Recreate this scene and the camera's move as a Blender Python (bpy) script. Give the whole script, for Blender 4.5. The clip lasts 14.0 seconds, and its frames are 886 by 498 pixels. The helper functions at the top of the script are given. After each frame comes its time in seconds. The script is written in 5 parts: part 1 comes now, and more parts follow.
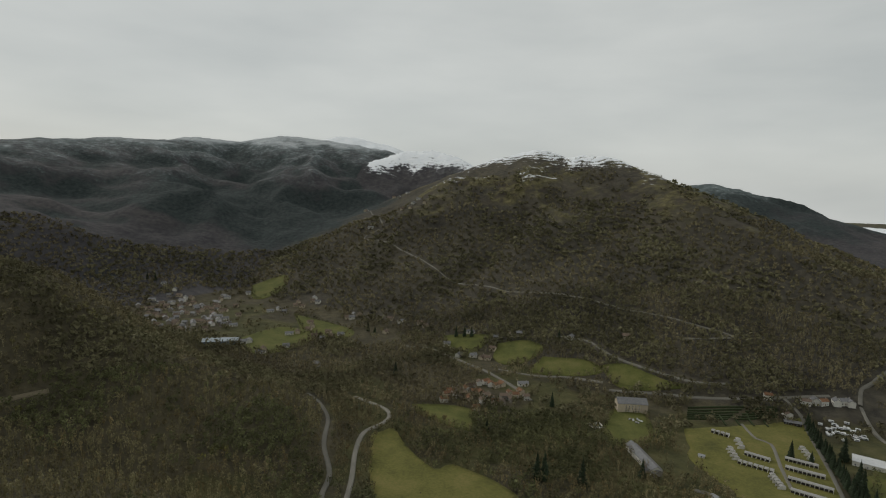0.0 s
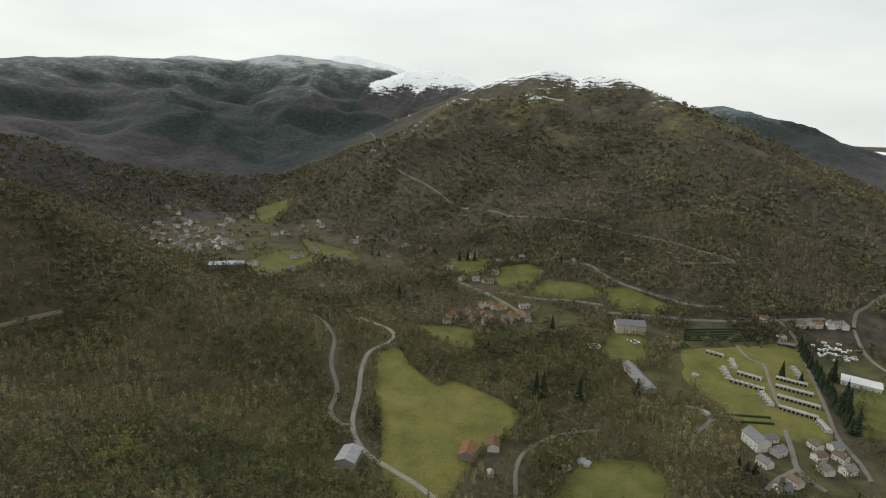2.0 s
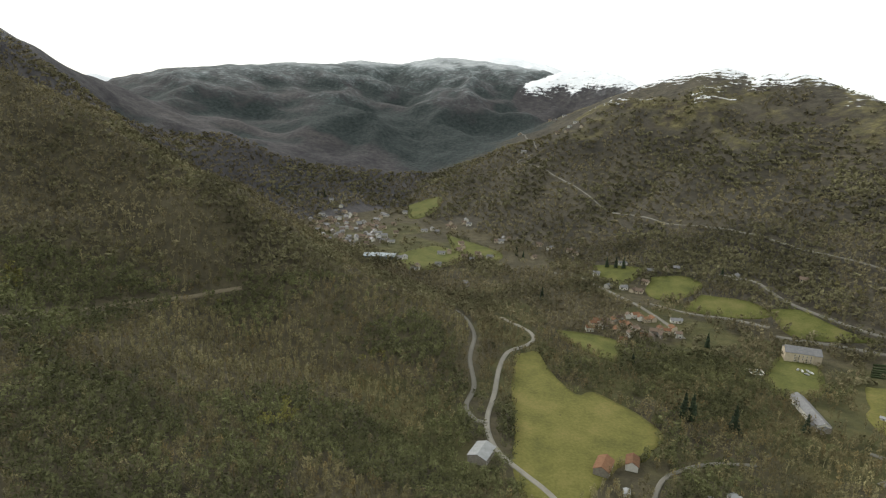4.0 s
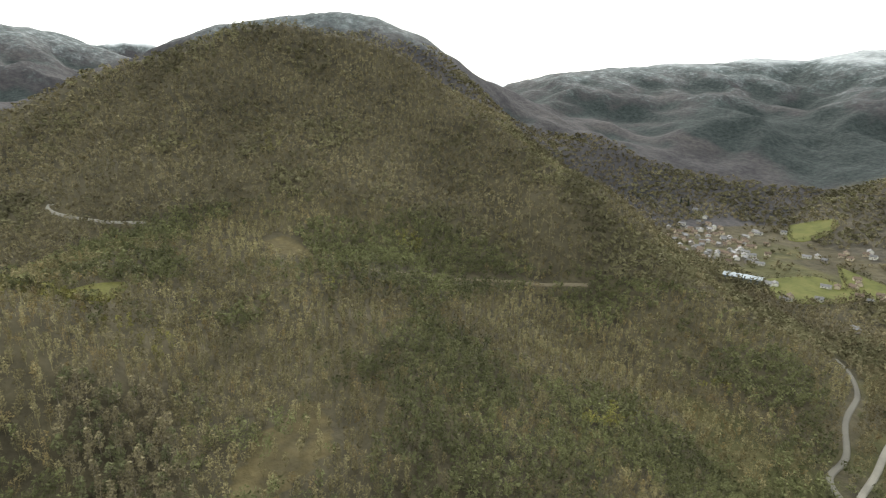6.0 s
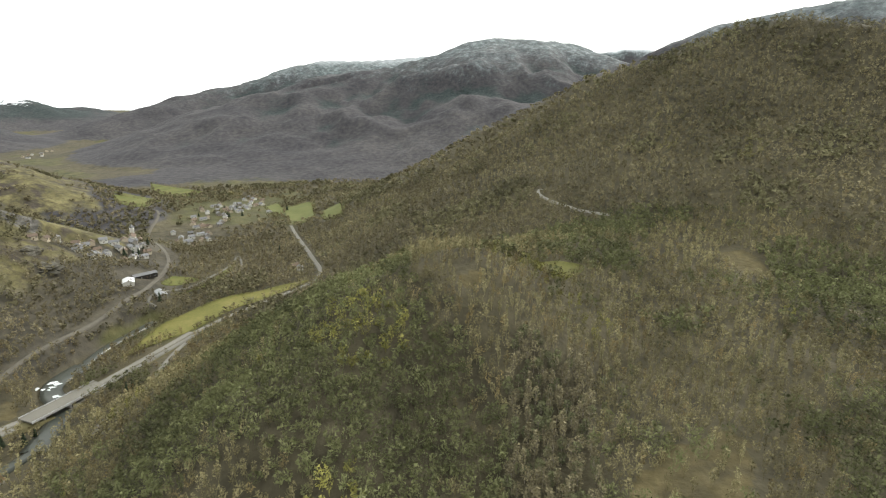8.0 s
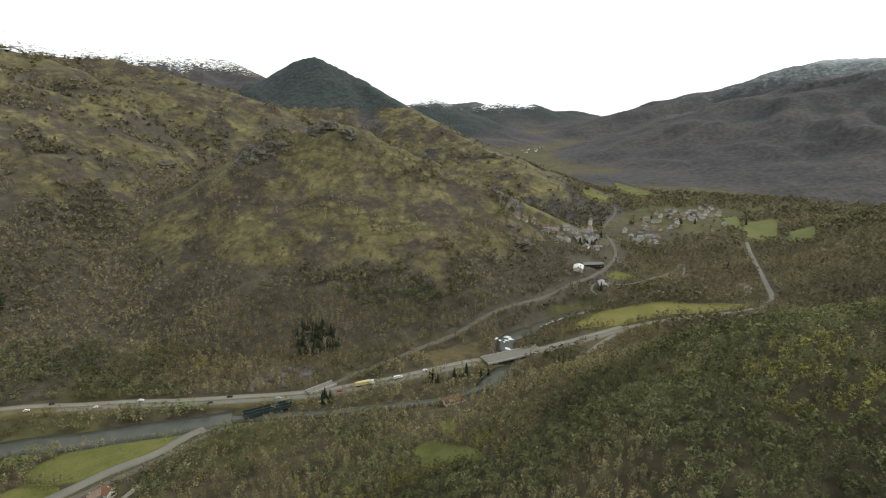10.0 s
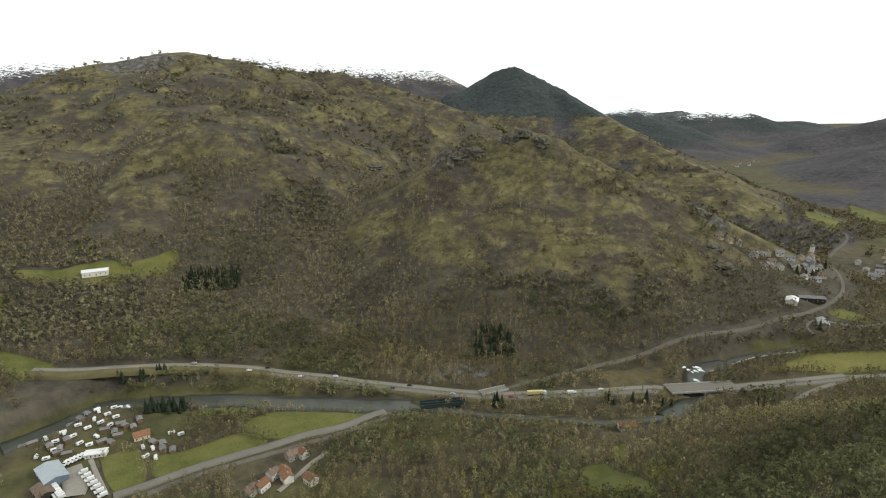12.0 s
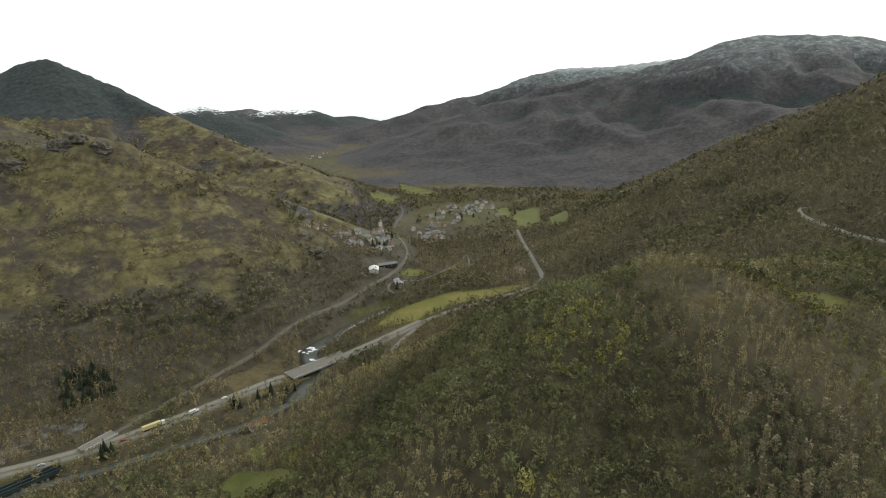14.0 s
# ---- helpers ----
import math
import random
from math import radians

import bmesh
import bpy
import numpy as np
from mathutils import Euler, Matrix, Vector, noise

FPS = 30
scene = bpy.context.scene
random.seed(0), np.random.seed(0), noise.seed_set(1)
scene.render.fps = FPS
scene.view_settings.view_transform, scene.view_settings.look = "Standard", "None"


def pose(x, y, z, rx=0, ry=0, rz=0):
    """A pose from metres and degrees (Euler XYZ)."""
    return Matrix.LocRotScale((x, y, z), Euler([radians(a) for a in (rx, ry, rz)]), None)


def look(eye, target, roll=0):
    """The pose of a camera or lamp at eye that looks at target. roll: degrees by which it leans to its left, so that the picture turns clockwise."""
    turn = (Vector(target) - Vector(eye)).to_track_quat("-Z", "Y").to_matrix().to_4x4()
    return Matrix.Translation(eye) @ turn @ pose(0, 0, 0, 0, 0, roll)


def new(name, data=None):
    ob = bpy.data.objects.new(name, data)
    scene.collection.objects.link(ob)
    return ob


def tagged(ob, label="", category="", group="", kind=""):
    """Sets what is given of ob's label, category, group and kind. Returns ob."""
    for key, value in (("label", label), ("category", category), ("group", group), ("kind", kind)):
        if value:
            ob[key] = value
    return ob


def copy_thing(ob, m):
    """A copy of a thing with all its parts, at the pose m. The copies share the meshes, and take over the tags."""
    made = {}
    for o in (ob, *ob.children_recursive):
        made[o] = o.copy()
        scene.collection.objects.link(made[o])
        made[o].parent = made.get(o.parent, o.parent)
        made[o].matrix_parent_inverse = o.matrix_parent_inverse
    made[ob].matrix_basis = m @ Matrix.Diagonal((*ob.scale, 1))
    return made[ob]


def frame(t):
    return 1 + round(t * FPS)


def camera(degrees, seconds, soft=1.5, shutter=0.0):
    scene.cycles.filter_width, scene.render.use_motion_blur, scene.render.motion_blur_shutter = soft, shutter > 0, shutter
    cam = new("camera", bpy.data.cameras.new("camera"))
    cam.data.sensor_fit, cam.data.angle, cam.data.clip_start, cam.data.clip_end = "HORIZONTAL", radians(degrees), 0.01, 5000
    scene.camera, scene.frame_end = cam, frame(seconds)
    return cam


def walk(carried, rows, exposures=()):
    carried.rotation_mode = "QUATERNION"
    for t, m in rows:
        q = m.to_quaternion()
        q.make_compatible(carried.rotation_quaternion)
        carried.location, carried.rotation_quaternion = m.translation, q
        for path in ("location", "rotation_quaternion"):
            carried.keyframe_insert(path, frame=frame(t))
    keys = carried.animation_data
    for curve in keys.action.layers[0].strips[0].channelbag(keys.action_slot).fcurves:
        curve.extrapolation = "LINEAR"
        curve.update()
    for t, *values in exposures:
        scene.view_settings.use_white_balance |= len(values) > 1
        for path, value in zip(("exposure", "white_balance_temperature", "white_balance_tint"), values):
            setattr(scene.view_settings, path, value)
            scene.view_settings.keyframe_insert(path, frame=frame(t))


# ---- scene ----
# ---------------------------------------------------------------- the camera: it hovers and turns
EYE = (0.0, 0.0, 230.0)
PATH = [
    (0, 0.74, -6.64, -1.91),
    (0.5, 0.81, -9.64, -1.96),
    (1, 0.92, -9.80, -1.92),
    (1.5, 0.94, -12.33, -1.90),
    (2, 1.10, -14.28, -1.98),
    (2.2, 1.16, -14.31, -1.91),
    (4.3, 19.62, -14.79, -1.61),
    (4.5, 21.98, -14.84, -1.51),
    (5, 29.37, -14.96, -1.50),
    (5.5, 39.37, -15.18, -1.39),
    (6, 51.57, -15.40, -1.28),
    (6.5, 62.84, -15.57, -1.20),
    (7, 73.30, -15.69, -1.11),
    (7.5, 85.36, -15.83, -0.80),
    (8, 96.47, -15.97, -0.61),
    (8.5, 107.21, -15.96, -0.49),
    (9, 117.18, -15.87, -0.25),
    (9.2, 121.30, -15.82, -0.13),
    (11.3, 160.95, -15.10, 0.64),
    (11.5, 160.84, -14.96, 0.60),
    (12, 159.69, -14.69, 0.50),
    (12.5, 147.04, -14.84, 0.82),
    (13, 129.54, -15.20, 0.92),
    (13.5, 118.51, -15.45, 1.10),
    (14, 119.25, -15.27, 0.64),
]
cam = camera(76.0, 14.0, soft=1.1, shutter=0.08)
walk(cam, [(t, pose(*EYE, 90 + tilt, lean, turn)) for t, turn, tilt, lean in PATH],
     [(0, -1.38), (0.5, -1.25), (1.5, -0.9), (2.0, -0.72), (4.5, -0.24), (5.5, 0.06), (6.5, 0.45), (8.0, 0.4), (9.0, 0.0),
      (11.5, -0.25), (14.0, -0.32)])

# ---------------------------------------------------------------- an overcast winter sky
SUN_TURN, SUN_RISE = 60.0, 32.0   # degrees left of north, and above the horizon
sky = bpy.data.worlds.new("overcast_sky")
scene.world = sky
sky.use_nodes = True
nt = sky.node_tree
nt.nodes.clear()


def wire(tree, kind, **settings):
    node = tree.nodes.new(kind)
    for key, value in settings.items():
        node.inputs[key.replace("_", " ")].default_value = value
    return node


clear = nt.nodes.new("ShaderNodeTexSky")
clear.sky_type, clear.sun_disc = "NISHITA", False
clear.sun_elevation, clear.sun_rotation = radians(SUN_RISE), radians(-SUN_TURN)
place = nt.nodes.new("ShaderNodeTexCoord")
squash = nt.nodes.new("ShaderNodeMapping")
squash.inputs["Scale"].default_value = (1.0, 1.0, 4.0)
cloud = wire(nt, "ShaderNodeTexNoise", Scale=2.2, Detail=6.0, Roughness=0.5)
shade = nt.nodes.new("ShaderNodeValToRGB")
shade.color_ramp.elements[0].position, shade.color_ramp.elements[0].color = 0.3, (0.80, 0.84, 0.82, 1)
shade.color_ramp.elements[1].position, shade.color_ramp.elements[1].color = 0.66, (1.0, 1.03, 0.99, 1)
dim = wire(nt, "ShaderNodeMix")
dim.data_type, dim.blend_type = "RGBA", "MIX"
faint = wire(nt, "ShaderNodeVectorMath")
faint.operation = "SCALE"
faint.inputs["Scale"].default_value = 0.1
glow = wire(nt, "ShaderNodeBackground", Strength=1.6)
out = nt.nodes.new("ShaderNodeOutputWorld")
nt.links.new(place.outputs["Generated"], squash.inputs["Vector"])
nt.links.new(squash.outputs["Vector"], cloud.inputs["Vector"])
nt.links.new(cloud.outputs["Fac"], shade.inputs["Fac"])
nt.links.new(clear.outputs["Color"], faint.inputs[0])
dim.inputs["Factor"].default_value = 0.9
nt.links.new(faint.outputs["Vector"], dim.inputs["A"])
nt.links.new(shade.outputs["Color"], dim.inputs["B"])
nt.links.new(dim.outputs["Result"], glow.inputs["Color"])
nt.links.new(glow.outputs["Background"], out.inputs["Surface"])

sun = new("sun", bpy.data.lights.new("sun", "SUN"))
sun.data.energy, sun.data.angle, sun.data.color = 2.4, radians(11), (1.0, 0.965, 0.90)
a = radians(90 + SUN_TURN)
sun.matrix_world = look((900 * math.cos(a), 900 * math.sin(a), 230 + 900 * math.tan(radians(SUN_RISE))), (0, 0, 230))

# ---------------------------------------------------------------- materials


def surface(name, stops, size, rough=0.95, bump=0.0, size2=None, mix2=0.35, metal=0.0, tint="", spread=0.0):
    """A material whose colour runs through stops by noise of the given size in metres, with finer noise and relief.
    tint: a colour attribute that multiplies it; spread: lightness that differs from object to object."""
    m = bpy.data.materials.new(name)
    m.use_nodes = True
    t = m.node_tree
    shader = t.nodes["Principled BSDF"]
    shader.inputs["Roughness"].default_value, shader.inputs["Metallic"].default_value = rough, metal
    shader.inputs["Specular IOR Level"].default_value = 0.25
    where = t.nodes.new("ShaderNodeTexCoord")
    place = t.nodes.new("ShaderNodeNewGeometry")
    coarse = wire(t, "ShaderNodeTexNoise", Scale=1.0 / size, Detail=6.0, Roughness=0.6)
    fine = wire(t, "ShaderNodeTexNoise", Scale=1.0 / (size2 or size / 9), Detail=3.0, Roughness=0.6)
    for n in (coarse, fine):
        t.links.new(place.outputs["Position"], n.inputs["Vector"])
    both = t.nodes.new("ShaderNodeMix")
    both.inputs["Factor"].default_value = mix2
    t.links.new(coarse.outputs["Fac"], both.inputs["A"])
    t.links.new(fine.outputs["Fac"], both.inputs["B"])
    ramp = t.nodes.new("ShaderNodeValToRGB")
    while len(ramp.color_ramp.elements) < len(stops):
        ramp.color_ramp.elements.new(0.5)
    for n, (e, c) in enumerate(zip(ramp.color_ramp.elements, stops)):
        e.position, e.color = 0.34 + 0.32 * n / max(1, len(stops) - 1), (*c, 1)
    t.links.new(both.outputs["Result"], ramp.inputs["Fac"])
    colour = ramp.outputs["Color"]
    if tint:
        own = t.nodes.new("ShaderNodeVertexColor")
        own.layer_name = tint
        times = t.nodes.new("ShaderNodeMix")
        times.data_type, times.blend_type = "RGBA", "MULTIPLY"
        times.inputs["Factor"].default_value = 1.0
        t.links.new(colour, times.inputs["A"])
        t.links.new(own.outputs["Color"], times.inputs["B"])
        colour = times.outputs["Result"]
    if spread:
        info = t.nodes.new("ShaderNodeObjectInfo")
        level = t.nodes.new("ShaderNodeMapRange")
        level.inputs["To Min"].default_value, level.inputs["To Max"].default_value = 1 - spread, 1 + spread
        t.links.new(info.outputs["Random"], level.inputs["Value"])
        hsv = t.nodes.new("ShaderNodeHueSaturation")
        t.links.new(level.outputs["Result"], hsv.inputs["Value"])
        t.links.new(colour, hsv.inputs["Color"])
        colour = hsv.outputs["Color"]
    t.links.new(colour, shader.inputs["Base Color"])
    if bump:
        raised = wire(t, "ShaderNodeBump", Strength=0.8, Distance=bump)
        t.links.new(both.outputs["Result"], raised.inputs["Height"])
        t.links.new(raised.outputs["Normal"], shader.inputs["Normal"])
    return m


WOOD_BARK = surface("bare_bark", [(.10, .085, .065), (.19, .165, .13)], 6, tint="tint")
TWIGS = surface("bare_twigs", [(.142, .130, .074), (.21, .193, .112)], 40, tint="tint", size2=3)
# ---------------------------------------------------------------- the lie of the land
# Each ridge: crest points (x, y, height, half width of its slopes), in metres.
RIDGES = {}
RIDGES["west_range"] = [
    (-1418, 1616, 269, 1150), (-1388, 1713, 298, 1150), (-1304, 1845, 329, 1150), (-1166, 1998, 352, 1150),
    (-1044, 2116, 357, 1150), (-980, 2176, 374, 1150), (-831, 2266, 366, 1150), (-698, 2339, 400, 1150),
    (-515, 2330, 387, 1120), (-404, 2255, 368, 1080), (-317, 2172, 314, 1040), (-336, 2073, 215, 1000)]
RIDGES["snow_back"] = [
    (-808, 3354, 444, 800), (-656, 3387, 488, 800), (-534, 3408, 475, 800), (-380, 3429, 447, 800),
    (-255, 3441, 406, 800), (-63, 3449, 323, 800)]
RIDGES["snow_shoulder"] = [
    (-461, 1946, 126, 700), (-398, 1998, 196, 700), (-334, 2048, 253, 700), (-249, 2098, 311, 700),
    (-159, 2144, 343, 700), (-61, 2074, 347, 700), (18, 2000, 323, 700), (68, 1924, 283, 700), (141, 1845, 219, 700)]
RIDGES["main_hill"] = [
    (-181, 1741, 92, 650), (-40, 1685, 190, 670), (61, 1620, 267, 690), (140, 1565, 306, 710), (222, 1512, 326, 710),
    (281, 1466, 297, 720), (331, 1434, 313, 720), (381, 1399, 308, 720), (445, 1290, 267, 680), (486, 1183, 237, 630),
    (505, 1065, 189, 540), (519, 938, 128, 410), (514, 834, 75, 300), (512, 765, 34, 190), (499, 701, 8, 90)]
RIDGES["east_range"] = [
    (956, 2738, 221, 700), (1112, 2651, 258, 700), (1183, 2593, 270, 700), (1294, 2511, 230, 700),
    (1378, 2437, 189, 700), (1405, 2393, 151, 700), (1450, 2337, 151, 700), (1499, 2275, 92, 700), (1587, 2184, 67, 700)]
RIDGES["east_ridge"] = [
    (690, 1553, 183, 420), (797, 1547, 147, 420), (921, 1523, 117, 420), (989, 1480, 73, 420), (1009, 1417, 43, 420),
    (1014, 1364, 22, 420)]
RIDGES["east_far"] = [
    (2290, 3639, 29, 900), (2385, 3578, 44, 900), (2516, 3487, 49, 900)]
RIDGES["hill_back"] = [
    (-1739, 199, 228, 600), (-1624, 401, 336, 600), (-1523, 476, 374, 600), (-1414, 556, 392, 600),
    (-1354, 619, 402, 600), (-1300, 693, 410, 600), (-1239, 767, 402, 600), (-1203, 823, 376, 600),
    (-1179, 883, 341, 600), (-1151, 944, 305, 600), (-1132, 1013, 273, 600), (-1141, 1117, 249, 600),
    (-1148, 1217, 206, 600), (-1157, 1313, 154, 600)]
RIDGES["col_snow"] = [
    (-2510, 2367, 315, 450), (-2434, 2445, 283, 450), (-2369, 2508, 233, 450)]
RIDGES["south_back"] = [
    (-2194, -1896, 8, 220), (-2338, -1837, 35, 290), (-2497, -1744, 105, 370), (-2667, -1650, 140, 450),
    (-2886, -1563, 190, 590), (-3113, -1434, 240, 730), (-3283, -1264, 320, 870), (-3381, -1097, 370, 1020),
    (-3486, -862, 376, 1160), (-3576, -686, 393, 1230), (-3664, -478, 417, 1260), (-3745, -199, 446, 1300)]
RIDGES["south_front"] = [
    (-1880, -1043, 32, 480), (-1991, -963, 104, 580), (-2098, -875, 170, 680), (-2194, -799, 210, 780),
    (-2275, -715, 235, 860), (-2360, -583, 289, 930), (-2429, -487, 303, 1010), (-2479, -323, 357, 1060),
    (-2492, -197, 405, 1070), (-2499, -70, 427, 1090), (-2499, 83, 422, 1100), (-2490, 227, 397, 1100),
    (-2476, 347, 368, 1100), (-2465, 417, 343, 1100)]
RIDGES["south_snow"] = [
    (-3965, 343, 484, 600), (-3941, 556, 458, 600), (-3895, 817, 488, 600), (-3864, 954, 441, 600)]
RIDGES["south_low"] = [
    (-1193, -909, 8, 260), (-1330, -828, 8, 310), (-1477, -697, 19, 350), (-1598, -579, 36, 400), (-1709, -448, 71, 430),
    (-1807, -307, 81, 450), (-1893, -158, 126, 480)]
RIDGES["north_hill"] = [
    (363, -1196, 237, 820), (324, -1239, 250, 820), (268, -1284, 276, 820), (204, -1327, 308, 820),
    (127, -1344, 327, 820), (63, -1349, 332, 820), (-13, -1350, 318, 820), (-114, -1337, 297, 790),
    (-241, -1305, 293, 740), (-346, -1265, 262, 680), (-419, -1218, 235, 620), (-473, -1149, 197, 560),
    (-496, -1088, 175, 490), (-515, -1028, 145, 420)]
RIDGES["north_snow"] = [
    (1219, -4124, 430, 1200), (1111, -4154, 472, 1200), (922, -4200, 469, 1200), (812, -4223, 425, 1200),
    (651, -4250, 493, 1200), (379, -4283, 478, 1200), (62, -4300, 546, 1200), (-229, -4294, 591, 1200),
    (-483, -4273, 516, 1200), (-785, -4228, 492, 1200), (-987, -4185, 498, 1200), (-1252, -4114, 443, 1200),
    (-1404, -4064, 446, 1200), (-1676, -3960, 313, 1200)]
RIDGES["cone_peak"] = [
    (-602, -1643, 226, 520), (-690, -1587, 273, 520), (-741, -1543, 313, 520), (-774, -1505, 321, 510),
    (-811, -1463, 293, 500), (-840, -1425, 268, 480), (-834, -1334, 244, 460), (-842, -1213, 200, 420),
    (-838, -1102, 170, 390), (-853, -992, 133, 350), (-851, -889, 103, 320), (-849, -812, 85, 260),
    (-846, -752, 63, 180), (-833, -703, 32, 110)]
RIDGES["rock_knob"] = [
    (-248, -792, 95, 240), (-273, -774, 133, 270), (-293, -757, 166, 300), (-323, -735, 179, 310),
    (-351, -716, 183, 320), (-375, -700, 191, 320), (-408, -679, 180, 320), (-445, -651, 156, 310),
    (-476, -625, 140, 290), (-506, -596, 121, 270), (-535, -565, 92, 230), (-552, -540, 59, 190), (-570, -512, 15, 140),
    (-580, -491, 8, 90)]
RIDGES["gap_peak"] = [
    (-1623, -2403, 148, 480), (-1696, -2332, 165, 500), (-1769, -2256, 195, 520), (-1810, -2202, 153, 500),
    (-1815, -2066, 88, 480), (-1814, -1932, 40, 390), (-1808, -1798, 8, 300)]
RIDGES["far_peak"] = [
    (-2480, -2945, 64, 560), (-2617, -2824, 119, 560), (-2704, -2740, 149, 560), (-2855, -2583, 148, 560),
    (-2965, -2456, 91, 560), (-3071, -2322, 16, 560), (-3154, -2208, 8, 560)]
RIDGES["far_haze"] = [
    (-2829, -3690, 115, 420), (-3014, -3541, 127, 420), (-3133, -3436, 143, 420), (-3279, -3297, 98, 420),
    (-3501, -3061, 65, 420), (-3660, -2869, 72, 420), (-3812, -2663, 23, 420)]
RIDGES["wooded_hill"] = [(-830, 290, 306, 620), (-800, 350, 320, 600), (-757, 440, 306, 520), (-715, 495, 280, 410)]
RIDGES["hill_spur"] = [(-720, 500, 268, 300), (-655, 532, 230, 270), (-446, 532, 143, 210), (-294, 512, 60, 160),
                       (-211, 498, 32, 120), (-130, 470, 10, 80)]
RIDGES["hill_flank"] = [(-830, 290, 300, 460), (-930, 120, 245, 420), (-985, -30, 165, 330), (-1030, -150, 80, 230),
                        (-1080, -260, 30, 160)]
RIDGES["bench"] = [(-560, 240, 128, 330), (-430, 190, 100, 300), (-330, 145, 88, 280), (-235, 105, 80, 250),
                   (-165, 75, 70, 210)]
RIDGES["wooded_knob"] = [(-520, 110, 105, 260), (-400, 20, 112, 225), (-345, -28, 132, 220), (-310, -70, 122, 210),
                         (-235, -88, 98, 170)]


def value_noise(x, y, size, seed):
    """Smooth noise from -1 to 1 over the plan, with lumps of the given size."""
    gx, gy = np.asarray(x) / size, np.asarray(y) / size
    ix, iy = np.floor(gx).astype(np.int64), np.floor(gy).astype(np.int64)
    fx, fy = gx - ix, gy - iy
    fx, fy = fx * fx * (3 - 2 * fx), fy * fy * (3 - 2 * fy)

    def lattice(a, b):
        h = (a * 374761393 + b * 668265263 + seed * 982451653) & 0xFFFFFFFF
        h = ((h ^ (h >> 13)) * 1274126177) & 0xFFFFFFFF
        return ((h ^ (h >> 16)) & 0xFFFF) / 32767.5 - 1

    low = lattice(ix, iy) * (1 - fx) + lattice(ix + 1, iy) * fx
    high = lattice(ix, iy + 1) * (1 - fx) + lattice(ix + 1, iy + 1) * fx
    return low * (1 - fy) + high * fy


def fractal(x, y, size, seed, octaves=4):
    total, gain = 0, 1
    for n in range(octaves):
        total = total + gain * value_noise(x, y, size / 2 ** n, seed + n)
        gain *= 0.5
    return total


def away(points, x, y):
    """Distance from a polyline on the plan."""
    best = np.full(np.shape(x), 1e9)
    for p, q in zip(points, points[1:]):
        dx, dy = q[0] - p[0], q[1] - p[1]
        s = np.clip(((x - p[0]) * dx + (y - p[1]) * dy) / (dx * dx + dy * dy + 1e-9), 0, 1)
        best = np.minimum(best, np.hypot(x - p[0] - s * dx, y - p[1] - s * dy))
    return best


def swell(points, x, y, profile, rough, gully, warp):
    """The height of one ridge: the highest of its stretches, each falling off on both sides, with spurs and
    gullies that run down from the crest."""
    top, gone = np.zeros(np.shape(x)), 0.0
    spacing = 90 + .28 * max(p[3] for p in points)
    for (ax, ay, az, aw), (bx, by, bz, bw) in zip(points, points[1:]):
        dx, dy = bx - ax, by - ay
        span, wide = math.hypot(dx, dy), max(aw, bw)
        near = np.nonzero((x > min(ax, bx) - wide) & (x < max(ax, bx) + wide) & (y > min(ay, by) - wide) & (y < max(ay, by) + wide))
        px, py = x[near] - ax, y[near] - ay
        s = np.clip((px * dx + py * dy) / span ** 2, 0, 1)
        u = np.clip(np.hypot(px - s * dx, py - s * dy) / (aw + s * (bw - aw)), 0, 1)
        high = az + s * (bz - az)
        side = np.where(px * dy - py * dx > 0, 40.0, 940.0)
        along = gone + s * span + 55 * warp[near]
        spur = (.4 - np.abs(value_noise(along, side, spacing, 3)) + .4 * (.4 - np.abs(value_noise(along, side, spacing * .37, 9))))
        fade = np.clip(u * 4, 0, 1) * np.clip((1 - u) * 2.4, 0, 1)
        top[near] = np.maximum(top[near], high * np.interp(u, *profile) + rough * high * (.5 * gully[near] + .95 * spur) * fade)
        gone += span
    return top


# slope profiles: share of the height against share of the half width
PROFILE = {"hill_spur": ((0, .3, .7, 1), (1, .84, .35, 0)),
           "wooded_hill": ((0, .11, .21, .3, .43, .62, .75, .9, 1), (1, .80, .66, .575, .46, .27, .15, .03, 0)),
           "rock_knob": ((0, .05, .13, .3, .6, .8, 1), (1, .96, .82, .58, .27, .11, 0)),
           "bench": ((0, .25, .6, 1), (1, .93, .5, 0)),
           "wooded_knob": ((0, .2, .6, 1), (1, .9, .42, 0))}
USUAL = ((0, .04, .2, .4, .6, .8, 1), (1, .965, .78, .55, .33, .14, 0))
RUGGED = {"south_front": .25, "south_back": .22, "south_low": .26, "west_range": .22, "main_hill": .15, "rock_knob": .15, "north_hill": .2, "hill_spur": .03, "wooded_hill": .05, "bench": .03, "wooded_knob": .04, "hill_flank": .06}


RIVER = [(170, -433), (153, -442), (135, -455), (115, -472), (64, -461), (13, -444), (-20, -426), (-50, -414),
    (-79, -400), (-113, -386), (-143, -366), (-178, -344), (-213, -326), (-248, -308), (-288, -301), (-335, -318),
    (-358, -346), (-375, -355), (-402, -354), (-440, -357), (-498, -350)]


